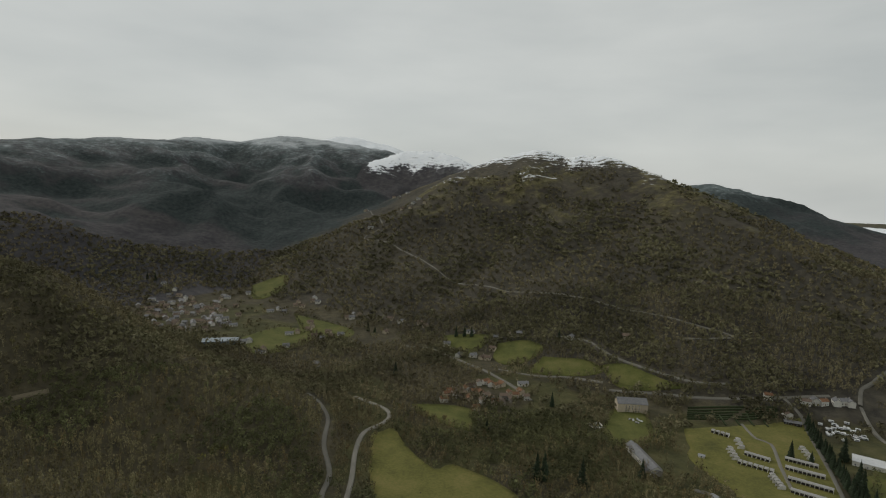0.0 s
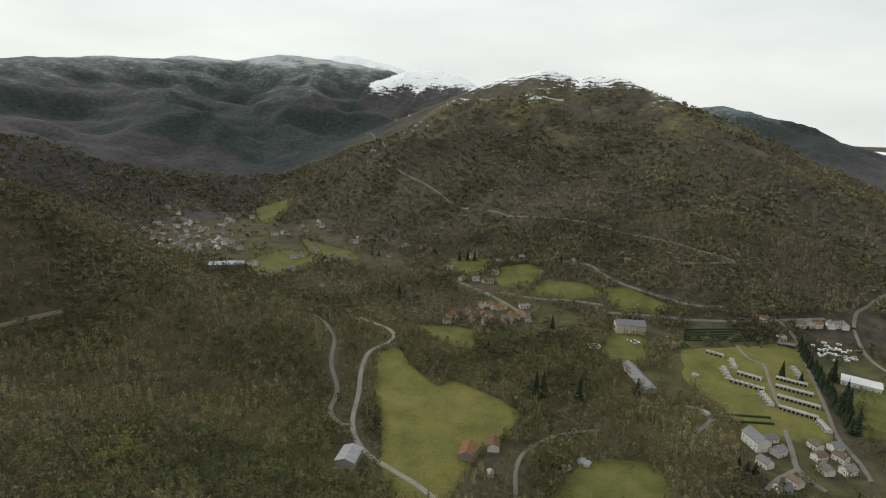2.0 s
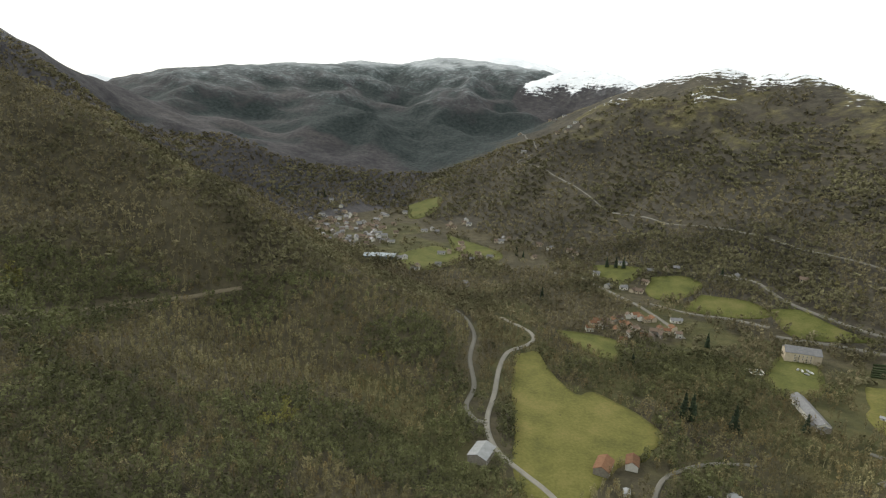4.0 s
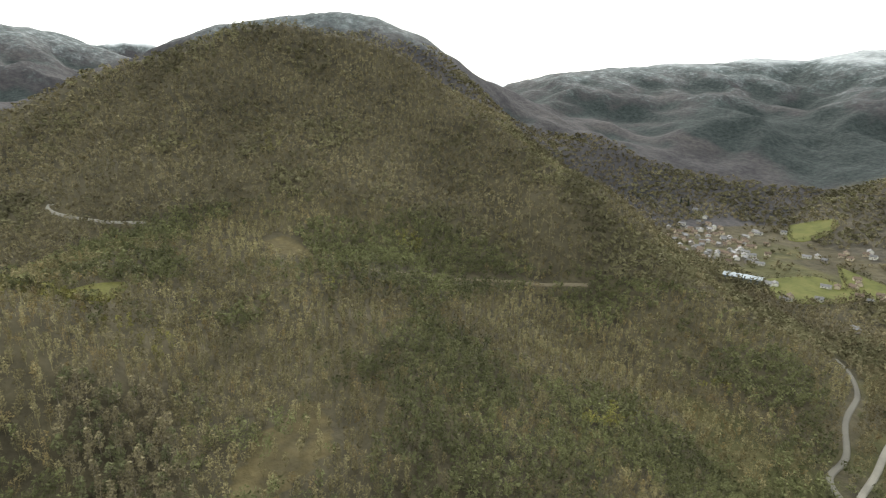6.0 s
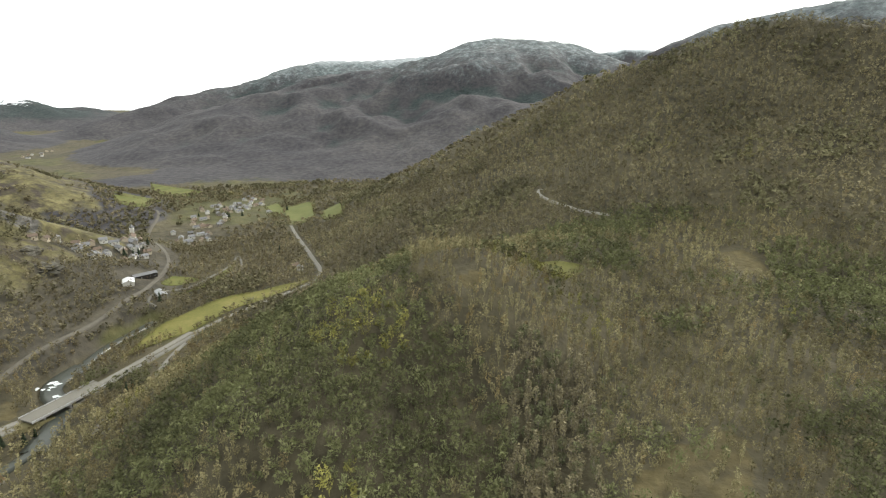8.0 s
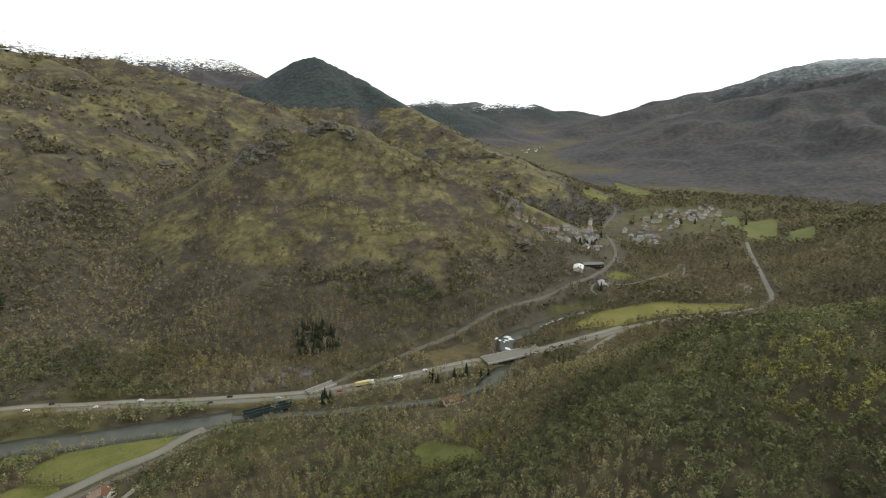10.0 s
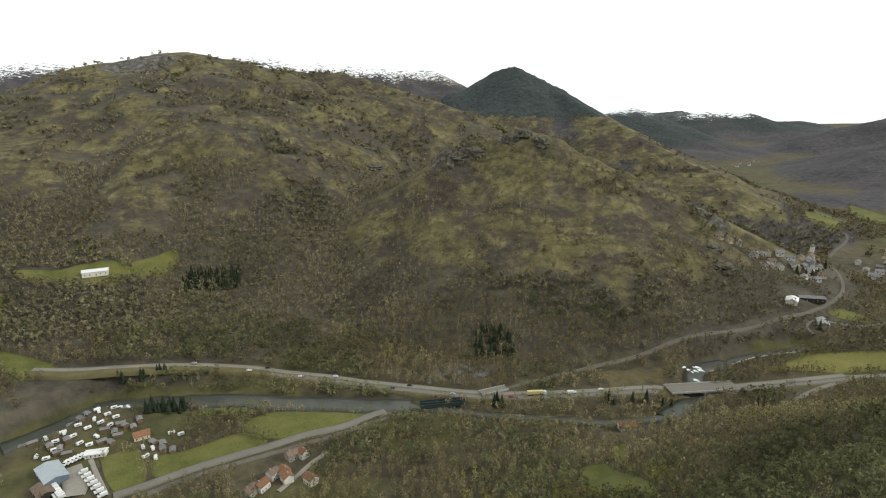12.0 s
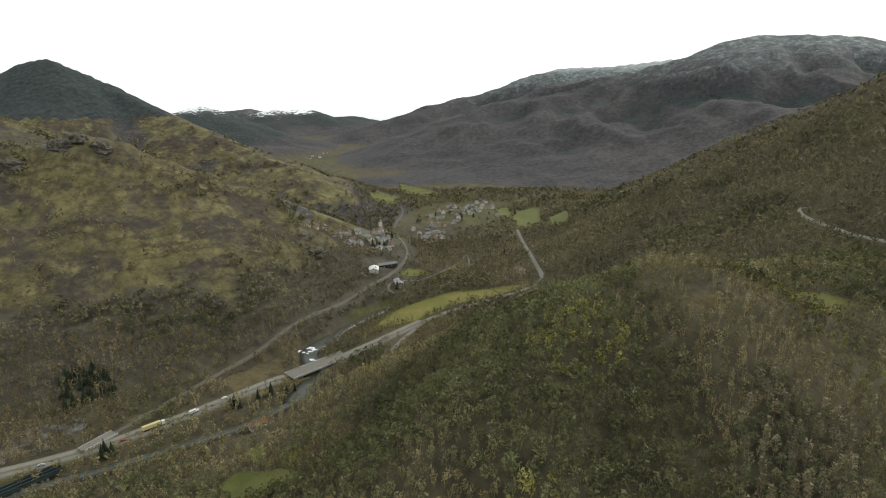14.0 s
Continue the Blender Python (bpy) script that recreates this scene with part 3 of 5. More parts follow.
    t.links.new(split.outputs["Red"], some.inputs["Value"])
    lie = maths("ADD", maths("MULTIPLY", grain(26, 9, .75), .86), maths("MULTIPLY", maths("MULTIPLY", step, split.outputs["Green"]), .3))
    crisp = mask(maths("ADD", split.outputs["Red"], .07), lie, .09, 1.5)
    dust = maths("MULTIPLY", mask(maths("ADD", split.outputs["Red"], .03), maths("ADD", maths("MULTIPLY", streak(10), .45),
                 maths("MULTIPLY", streak(48, 5), .55)), .3, 1.5), .6)
    open_ground = t.nodes.new("ShaderNodeMapRange")
    open_ground.inputs["From Min"].default_value, open_ground.inputs["From Max"].default_value = .1, .3
    t.links.new(maths("MAXIMUM", split.outputs["Green"], maths("SUBTRACT", split.outputs["Red"], .5)), open_ground.inputs["Value"])
    which = t.nodes.new("ShaderNodeMix")
    t.links.new(open_ground.outputs["Result"], which.inputs["Factor"])
    t.links.new(dust, which.inputs["A"])
    t.links.new(crisp, which.inputs["B"])
    hoar = ramp(grain(24, 8, .7), (.34, (.085, .11, .11)), (.5, (.19, .225, .225)), (.66, (.45, .5, .51)))
    white = over(hoar, white, open_ground.outputs["Result"])
    colour = over(colour, white, maths("MULTIPLY", some.outputs["Result"], which.outputs["Result"]))
    t.links.new(colour, shader.inputs["Base Color"])
    raised = wire(t, "ShaderNodeBump", Strength=1.0, Distance=3.2)
    t.links.new(maths("ADD", trees, maths("MULTIPLY", steps, .1)), raised.inputs["Height"])
    t.links.new(raised.outputs["Normal"], shader.inputs["Normal"])
    return m


LINE = spaced(740, 5300, 0.13)
GX, GY = np.meshgrid(LINE, LINE)
GZ, GW = relief(GX, GY)


def blurred(z, n):
    """The heights evened out over n points of the sheet on each side."""
    for axis in (0, 1):
        total = np.cumsum(np.pad(z, [(n + 1, n) if a == axis else (0, 0) for a in (0, 1)], mode="edge"), axis)
        z = (np.take(total, range(2 * n + 1, total.shape[axis]), axis) - np.take(total, range(total.shape[axis] - 2 * n - 1), axis)) / (2 * n + 1)
    return z


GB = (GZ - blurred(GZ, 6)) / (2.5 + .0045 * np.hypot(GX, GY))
ground = new("ground", mesh_of("ground", np.stack([GX, GY, GZ], -1).reshape(-1, 3), grid_faces(*GX.shape), ground_material(),
                               True, cover(GX, GY, GZ, GW).reshape(-1, 4)))
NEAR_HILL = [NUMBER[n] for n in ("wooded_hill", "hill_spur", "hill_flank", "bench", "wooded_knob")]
# share of woods whose colour has distance haze painted in
hazy_woods = np.where(np.isin(GW, NEAR_HILL) | (GW == 0), 0.0, np.where(np.isin(GW, [NUMBER[n] for n in ("main_hill", "rock_knob", "north_hill")]), .35, 1.0))
ragged = [g + 7 * fractal(GX, GY, 30, s, 3) for g, s in ((GX, 21), (GY, 22))]
fern = np.any([inside(FIELDS[n], *ragged) for n in SCRUB], axis=0) * .58
share = np.stack([conifers(GX, GY, GZ, GW), hazy_woods, fern, hazy_woods], -1).reshape(-1, 4).astype(np.float32)
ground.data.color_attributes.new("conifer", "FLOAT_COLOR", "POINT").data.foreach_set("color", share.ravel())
tagged(ground, "wooded valley floor and snow-dusted hillsides in winter", "ground", kind="structure")


def lie(x, y):
    """The height of the sheet itself, between its own points."""
    x, y = np.asarray(x, float), np.asarray(y, float)
    i = np.clip(np.searchsorted(LINE, x) - 1, 0, len(LINE) - 2)
    j = np.clip(np.searchsorted(LINE, y) - 1, 0, len(LINE) - 2)
    fx, fy = (x - LINE[i]) / (LINE[i + 1] - LINE[i]), (y - LINE[j]) / (LINE[j + 1] - LINE[j])
    a, b, c, d = GZ[j, i], GZ[j, i + 1], GZ[j + 1, i + 1], GZ[j + 1, i]
    flat = a * (1 - fx) * (1 - fy) + b * fx * (1 - fy) + c * fx * fy + d * (1 - fx) * fy
    one = np.where(fx > fy, a + fx * (b - a) + fy * (c - b), a + fy * (d - a) + fx * (c - d))
    two = np.where(fx + fy < 1, a + fx * (b - a) + fy * (d - a), c + (1 - fx) * (d - c) + (1 - fy) * (b - c))
    return np.maximum(flat, np.maximum(one, two))


# ---------------------------------------------------------------- fields, roads and the river
def resampled(line, step):
    """A smooth curve through the points of a line, in even steps."""
    p = np.array([line[0], *line, line[-1]], float)
    out = []
    for a, b, c, d in zip(p, p[1:], p[2:], p[3:]):
        n = max(1, int(np.hypot(*(c - b)) / step))
        s = np.linspace(0, 1, n, endpoint=False)[:, None]
        out.append(.5 * (2 * b + (c - a) * s + (2 * a - 5 * b + 4 * c - d) * s ** 2 + (3 * b - a - 3 * c + d) * s ** 3))
    return np.vstack([*out, p[-1:]])


def ribbon(name, line, wide, material, lift, crown=0.0, step=5.0, level=None):
    """A band along a line that lies on the ground, with edges turned down into it."""
    mid = resampled(line, step)
    way = np.gradient(mid, axis=0)
    way /= np.maximum(np.hypot(*way.T), 1e-6)[:, None]
    side = np.stack([-way[:, 1], way[:, 0]], -1)
    ragged = 1 + .05 * value_noise(mid[:, 0], mid[:, 1], 18, 8)
    rows = []
    even = np.max([lie(*(mid + side * wide * k / 2).T) for k in (-1, -.5, 0, .5, 1)], axis=0)

    def smooth(z):
        return np.convolve(np.pad(z, 2, mode="edge"), np.ones(5) / 5, "valid")

    for k, drop in ((-1.12, -3.0), (-1, 0), (-.5, crown), (0, crown * 1.4), (.5, crown), (1, 0), (1.12, -3.0)):
        at = mid + side * (wide / 2 * k * ragged)[:, None]
        own = even if wide > 5.1 else np.maximum(lie(*at.T), smooth(lie(*at.T)))
        z = smooth(own) if level is None else np.full(len(mid), level)
        rows.append(np.column_stack([at, z + lift + drop]))
    v = np.stack(rows, 1)
    return new(name, mesh_of(name, v.reshape(-1, 3), grid_faces(*v.shape[:2]), material, False))


def patch(name, poly, material, lift=0.45):
    """A field: rings that shrink to the middle of its outline, draped on the ground."""
    edge = resampled(poly + poly[:1], 5.0)[:-1]
    mid = edge.mean(0)
    edge = edge + (edge - mid) * (.04 * value_noise(edge[:, 0], edge[:, 1], 16, 21))[:, None]
    rings = [mid + (edge - mid) * k for k in (1.012, 1.0, .93, .85, .76, .66, .56, .45, .34, .22, .1, .01)]
    v = []
    for n, ring in enumerate(rings):
        ring = np.vstack([ring, ring[:1]])
        v.append(np.column_stack([ring, lie(*ring.T) + lift - (1.2 if n == 0 else 0)]))
    v = np.stack(v, 0)[:, ::-1]
    return new(name, mesh_of(name, v.reshape(-1, 3), grid_faces(*v.shape[:2]), material, True))


MEADOW = surface("winter_meadow", [(.072, .072, .02), (.122, .117, .03), (.175, .148, .05)], 30, bump=.12, size2=2.2)
LAWN = surface("damp_green_lawn", [(.052, .058, .015), (.094, .1, .025), (.138, .124, .044)], 22, bump=.1, size2=1.6)
BRIGHT = surface("fresh_pasture", [(.07, .08, .022), (.098, .106, .03), (.12, .118, .042)], 24, bump=.1, size2=1.8)
ASPHALT = surface("worn_asphalt", [(.133, .124, .105), (.182, .172, .144)], 22, .85, .02, 1.2, spread=.12)
GRAVEL = surface("pale_gravel", [(.181, .170, .144), (.265, .250, .213)], 9, .95, .05, .8)
DIRT = surface("earth_track", [(.12, .10, .066), (.17, .142, .096)], 6, .95, .05, .8)
BALLAST = surface("grey_brown_ballast", [(.085, .076, .06), (.13, .118, .095)], 7, .95, .06, .6)
WATER = surface("river_water", [(.04, .045, .038), (.065, .068, .056)], 14, .3, .12, 2.0)
FOAM = surface("white_water", [(.5, .55, .55), (.8, .83, .83)], 4, .6, .15, .7)
KIND_OF = {"slope_field_a": BRIGHT, "slope_field_b": BRIGHT, "slope_field_c": BRIGHT, "wood_glade_a": BRIGHT,
           "wood_glade_b": BRIGHT, "camp_lawn": MEADOW, "hay_meadow": MEADOW,
           "river_meadow": MEADOW, "hill_pasture_a": LAWN, "hill_pasture_b": LAWN, "knob_glade": MEADOW}
for name, poly in FIELDS.items():
    if name in SCRUB:
        continue
    kind = KIND_OF.get(name, LAWN)
    tagged(patch("meadow", poly, kind), "short green winter meadow on the valley land", "meadow", kind="structure")
for name, (wide, line) in ROADS.items():
    if name == "motorway":
        continue
    track = name in ("rail_line", "rail_west")
    dirt = name in ("bend_track", "forest_track", "yard", "farm_lane", "yard_lane", "valley_lane_b")
    tagged(ribbon("rail_bed" if track else "track" if dirt else "road", line, wide,
                  BALLAST if track else DIRT if name == "forest_track" else GRAVEL if dirt else ASPHALT, 0.75 if wide > 6.5 else .5, .06),
           "pale ballast bed of a railway" if track else "pale gravel track between the trees" if dirt
           else "grey asphalt road with ragged verges", "road", kind="structure")
VERGE = surface("dry_roadside_grass", [(.075, .066, .03), (.12, .105, .05)], 8, .95, .08, 1.2)
tagged(ribbon("verge", ROADS["motorway"][1], 16, VERGE, .1), "dry grass verge and median of the dual carriageway", "verge",
       kind="structure")
middle = resampled(ROADS["motorway"][1], 12.0)
way = np.gradient(middle, axis=0)
way /= np.hypot(*way.T)[:, None]
for s in (-1, 1):
    tagged(ribbon("road", [tuple(p) for p in middle + s * 3.4 * np.column_stack([-way[:, 1], way[:, 0]])], 5.2, ASPHALT, .85, .03),
           "grey carriageway of the valley road", "road", kind="structure")
for stretch, wide in ((RIVER[:10], 21), (RIVER[9:15], 7), (RIVER[14:19], 14), (RIVER[18:], 7)):
    tagged(ribbon("water", stretch, wide, WATER, 0, level=-2.6), "grey-green mountain river in its bed", "river",
           kind="structure")

# ---------------------------------------------------------------- the woods
rng = np.random.default_rng(7)


def scatter(step, near, far, seed):
    """Places of trees on a jittered grid between two distances from the middle of the valley."""
    g = np.random.default_rng(seed)
    n = int(far / step)
    x, y = np.meshgrid(np.arange(-n, n + 1) * step, np.arange(-n, n + 1) * step)
    x, y = x.ravel() + g.uniform(-.5, .5, x.size) * step, y.ravel() + g.uniform(-.5, .5, x.size) * step
    r, turn = np.hypot(x, y), np.degrees(np.arctan2(-x, y))
    keep = (r >= near) & (r < far) & (((turn > -50) & (turn <= 180)) | (turn < -148))
    x, y, r = x[keep], y[keep], r[keep]
    z, which = relief(x, y)
    share = cover(x, y, z, which)
    bush = np.where(fractal(x, y, 60, 57, 3) > .3, .5, .07)
    want = np.where(share[:, 1] > .42, bush, 1.0) * np.where(share[:, 0] > .3, np.where(r > 900, 0, .6), 1.0)
    want *= np.where(np.any([inside(FIELDS[n], x, y) for n in SCRUB[:3]], axis=0), .5, 1)
    want *= np.where(inside(FIELDS["dry_bank"], x, y), .03, 1)
    flat = (z < 9)
    want *= np.where(flat, np.clip(1.3 + .8 * fractal(x, y, 90, 51, 3), .62, 1), 1)
    keep = (g.uniform(0, 1, x.size) < want) & ~open_land(x, y)
    x, y = x[keep], y[keep]
    return x, y, lie(x, y) - .3, share[keep], which[keep]


def woods(name, places, twigs, broad, tall, seed, trunk_wide=.22, sliver=.5, tuft=1.0, tufts=.5):
    """Many bare trees in one mesh: a tapered trunk each, limbs that rise from it, and twigs at their ends."""
    g = np.random.default_rng(seed)
    x, y, z, share, which = places
    n = len(x)
    sort = fractal(x, y, 75, 61, 3) + g.normal(0, .28, n)
    knob = (np.hypot(x + 300, y + 20) < 190) | (np.hypot(x + 200, y - 90) < 140)
    dark_band = (np.hypot((x + 400) / 1.0, (y - 340) / 1.6) < 60) | (np.hypot(x + 430, y - 230) < 40)
    knob = knob | dark_band
    ever = (sort > np.where(dark_band, -.35, np.where(knob, .0, np.where((x > -420) & (y > 250), .12, .42))))          # evergreen and ivy-clad ones; more past y 250, in place of slope shade
    pale = (sort < -.8)
    light = (g.uniform(.66, 1.26, n) if sliver < .4 else g.uniform(.84, 1.14, n)) * (1 + .28 * fractal(x, y, 45, 83, 3))
    tint = np.where(ever[:, None], np.array([.62, .70, .53]), np.array([.95, .90, .79]))
    tint = np.where(pale[:, None], np.array([1.16, 1.12, 1.0]), tint)
    rust = g.uniform(0, 1, n) < np.where(fractal(x, y, 50, 29, 2) > .45, .2, .05) * (1 if sliver < .4 else .3)
    tint = np.where((rust & ~ever)[:, None], np.array([1.06, .90, .72]), tint)
    moss = ((fractal(x, y, 60, 77, 2) > .95) | (np.hypot(x + 266, y + 73) < 26)) & (g.uniform(0, 1, n) < .4)
    tint = np.where(moss[:, None], np.array([.98, 1.0, .5]), tint)
    # trees off the near hills get a grey-violet cast, haze in their colour
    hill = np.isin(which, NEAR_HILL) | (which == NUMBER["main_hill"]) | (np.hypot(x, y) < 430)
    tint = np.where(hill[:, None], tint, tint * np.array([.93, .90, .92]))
    if sliver > .4:          # rings from 560 m on: lilac distance haze mixed into the tint
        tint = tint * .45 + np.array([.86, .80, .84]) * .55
    tint = tint * light[:, None]
    h = tall * g.uniform(.6, 1.25, n) * np.where(pale, 1.15, 1)
    w = broad * g.uniform(.6, 1.3, n) * np.where(ever, 1.2, .82) * np.where(pale, .7, 1)
    foot = np.column_stack([x, y, z])
    # trunks
    lean = g.normal(0, .04, (n, 2))
    ring = np.array([[1, 0], [-.5, .87], [-.5, -.87]])
    low = foot[:, None, :] + np.pad(ring * trunk_wide, ((0, 0), (0, 1)))[None] * (h / tall)[:, None, None]
    high = foot + np.column_stack([lean * h[:, None], h * .86])
    high = high[:, None, :] + np.pad(ring * trunk_wide * .25, ((0, 0), (0, 1)))[None]
    tv = np.concatenate([low, high], 1)                       # n, 6, 3
    tf = np.array([[0, 1, 4], [0, 4, 3], [1, 2, 5], [1, 5, 4], [2, 0, 3], [2, 3, 5]])
    trunk_faces = (np.arange(n)[:, None, None] * 6 + tf).reshape(-1, 3)
    bark = np.where(pale[:, None], np.array([1.55, 1.5, 1.4]), tint * .85)
    # limbs and twigs: slivers that start near the trunk and end in the crown
    k = twigs
    turn = g.uniform(0, 2 * np.pi, (n, k))
    up = g.uniform(.34, 1.0, (n, k))
    up = np.where(ever[:, None], up * .95, up)
    dome = np.sqrt(np.clip(1 - ((up - .66) / .37) ** 2, .08, 1))
    reach = w[:, None] * dome * g.uniform(.3, 1, (n, k)) ** .6
    out = np.stack([np.cos(turn), np.sin(turn)], -1)
    tip = foot[:, None, :] + np.dstack([out * reach[..., None], up * h[:, None]]) + g.normal(0, .22, (n, k, 3))
    back = foot[:, None, :] + np.dstack([out * (reach * g.uniform(.25, .8, (n, k)))[..., None],
                                         np.maximum(up - g.uniform(.06, .2, (n, k)) * np.where(ever, 1, 1.9)[:, None], .18) * h[:, None]])
    swap = (g.uniform(0, 1, (n, k, 1)) < .55)
    tip, back = np.where(swap, back, tip), np.where(swap, tip, back)
    cross = np.dstack([-out[..., 1], out[..., 0], g.uniform(-.9, .9, (n, k))])
    half = sliver * g.uniform(.35, 1.1, (n, k, 1)) * np.where(ever, 1.4, .8)[:, None, None]
    blade = np.stack([back - cross * half, back + cross * half, tip], 2)      # n, k, 3, 3
    # tufts of fine twigs that fill the crown
    mid = foot[:, None, :] + np.dstack([out * (reach * .85)[..., None], up * h[:, None]])
    one, two = (g.normal(0, 1, (n, k, 3)) * tuft * np.where(ever, 1.45, 1.0)[:, None, None] * g.uniform(.5, 1.1, (n, k, 1)) for _ in range(2))
    spray = np.stack([mid - one * .6 - two * .3, mid + one * .6 - two * .3, mid + two * .7], 2)
    blade = np.where((g.uniform(0, 1, (n, k)) < tufts)[..., None, None], spray, blade)
    bv = blade.reshape(-1, 3)
    bf = np.arange(len(bv)).reshape(-1, 3)
    tone = np.repeat(tint, k * 3, 0) * np.repeat(g.uniform(.88, 1.12, n * k), 3)[:, None]
    frost = np.clip((share[:, 0] - .15) * 1.3, 0, 1)
    crust = np.repeat(frost, k * 3)[:, None]
    tone = tone * (1 - crust) + np.array([2.6, 2.9, 3.7]) * crust
    verts = np.concatenate([tv.reshape(-1, 3), bv])
    faces = np.concatenate([trunk_faces, bf + len(tv) * 6])
    tones = np.concatenate([np.repeat(bark, 6, 0), tone])
    tones = np.column_stack([tones, np.ones(len(tones))])
    ob = new(name, mesh_of(name, verts, faces, TWIGS, False, tones))
    print(name, n, len(faces))
    return tagged(ob, "bare grey-brown winter wood with olive evergreens on the slopes", "woodland", kind="stuff")


close = scatter(4.6, 95, 340, 1)
alone = (np.abs(close[0] + 215) < 75) & (np.abs(close[1] - 75) < 70)
alone &= np.cumsum(alone) <= 280
SINGLE = np.column_stack([a[alone] for a in close[:3]])
woods("woodland", [a[~alone] for a in close], 64, 3.1, 9.5, 11, .12, .16, .56, .68)
woods("woodland", scatter(5.0, 340, 560, 4), 41, 3.3, 9.0, 14, .16, .28, .74, .82)
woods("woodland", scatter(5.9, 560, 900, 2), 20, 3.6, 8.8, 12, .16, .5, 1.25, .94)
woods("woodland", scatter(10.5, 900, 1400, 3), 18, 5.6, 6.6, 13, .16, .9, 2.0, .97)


def hedgerows():
    """Trees and bushes along the borders of the fields."""
    g = np.random.default_rng(9)
    at = []
    for name, poly in FIELDS.items():
        if name in SCRUB or name == "camp_lawn":
            continue
        for p, q in zip(poly, poly[1:] + poly[:1]):
            n = int(math.dist(p, q) / 4.5)
            if g.uniform() < .75:
                s = (np.arange(n) + g.uniform(0, 1, n)) / max(n, 1)
                at.append(np.column_stack([p[0] + s * (q[0] - p[0]), p[1] + s * (q[1] - p[1])]) + g.normal(0, 1.3, (n, 2)))
    x, y = np.vstack(at).T
    ok = ~np.any([away(line, x, y) < wide / 2 + 2 for wide, line in ROADS.values()], axis=0)
    x, y = x[ok], y[ok]
    z, which = relief(x, y)
    return x, y, lie(x, y) - .3, cover(x, y, z, which), which


woods("hedgerow", hedgerows(), 34, 2.6, 6.0, 15, .14, .26, .45, .6)

# ---------------------------------------------------------------- things: where they stand on the plan
VILLAGE = [(21, 594), (26, 608), (34, 602), (41, 599), (47, 592), (52, 586), (55, 576), (28, 581), (4, 591), (12, 588),
    (8, 600), (41, 629), (49, 634), (54, 628), (60, 624), (67, 629), (66, 593), (73, 602), (79, 598), (86, 609),
    (90, 593), (62, 576), (34, 557), (74, 586), (1, 576), (16, 603), (31, 620), (42, 577)]
MIDDLE = [(65, 747), (50, 727), (38, 734), (57, 724), (19, 735), (37, 809), (72, 777), (-70, 882), (-40, 866),
    (-30, 851), (93, 783), (92, 635), (-89, 896), (-145, 925), (-154, 911), (238, 730), (170, 752), (3, 780),
    (-157, 675), (-91, 844), (104, 779)]
TOWN_A = [(-431, 824), (-387, 846), (-491, 1019), (-484, 948), (-446, 843), (-478, 921), (-476, 882), (-418, 811),
    (-456, 979), (-369, 899), (-392, 857), (-509, 932), (-444, 932), (-446, 877), (-376, 877), (-518, 975),
    (-475, 1010), (-450, 885), (-505, 1009), (-386, 882), (-399, 955), (-382, 942), (-490, 908), (-428, 916),
    (-428, 863), (-484, 979), (-467, 1017), (-457, 895), (-397, 831), (-387, 921), (-413, 920), (-360, 874),
    (-416, 849), (-500, 937), (-465, 891), (-494, 950), (-366, 858), (-521, 936), (-419, 1012), (-462, 963),
    (-500, 900), (-415, 909), (-496, 966), (-415, 942), (-475, 997), (-439, 901), (-439, 921), (-453, 994)]
TOWN_B = [(-340, 843), (-408, 829), (-499, 968), (-436, 965), (-457, 955), (-401, 849), (-485, 978), (-375, 887),
    (-419, 857), (-379, 813), (-471, 985), (-462, 963), (-476, 905), (-359, 848), (-378, 948), (-358, 822),
    (-393, 816), (-350, 858), (-354, 886), (-464, 932), (-380, 862), (-484, 959), (-385, 824), (-445, 915),
    (-395, 828), (-380, 908), (-402, 954), (-484, 925), (-427, 850), (-390, 864), (-326, 848), (-335, 855),
    (-435, 892), (-416, 961), (-430, 975), (-410, 986), (-428, 952), (-424, 967), (-400, 971), (-429, 879)]
HAMLET = [(-159, 1620), (-140, 1576), (-119, 1610), (-85, 1333), (-75, 1378), (-58, 1315), (-110, 1319), (-90, 1307),
    (-177, 1285), (-233, 1578)]
ROADSIDE = [(383, 581), (393, 582), (400, 579), (413, 578), (420, 578), (426, 576), (350, 593), (354, 563)]
SUBURB = [(221, 343), (238, 357), (270, 367), (264, 353), (259, 338), (283, 365), (279, 353), (274, 338), (230, 323),
    (218, 316)]
SOUTH_TOWN_A = [(-605, -492), (-620, -488), (-578, -487), (-668, -485), (-629, -481), (-564, -462), (-699, -503),
    (-597, -479), (-625, -471), (-655, -461), (-594, -491), (-638, -464), (-592, -465), (-586, -496), (-651, -471),
    (-653, -484), (-567, -481), (-573, -466), (-720, -510), (-659, -476), (-600, -469), (-584, -470), (-774, -471),
    (-753, -481), (-815, -519), (-795, -477), (-755, -449), (-790, -491), (-815, -490), (-767, -483), (-781, -453),
    (-765, -462), (-786, -445), (-804, -456), (-817, -475), (-821, -462)]
SOUTH_TOWN_B = [(-997, -502), (-984, -533), (-1047, -561), (-868, -488), (-906, -536), (-984, -563), (-956, -516),
    (-876, -474), (-912, -483), (-894, -479), (-863, -496), (-928, -522), (-999, -573), (-919, -526), (-967, -544),
    (-1012, -519), (-927, -548), (-937, -494), (-1031, -552), (-859, -504), (-882, -524), (-949, -502), (-1026, -562),
    (-871, -502)]
FAR_TOWN = [(-1680, -1487), (-1620, -1483), (-1698, -1539), (-1688, -1541), (-1785, -1559), (-1708, -1510),
    (-1644, -1523), (-1723, -1525), (-1797, -1550)]
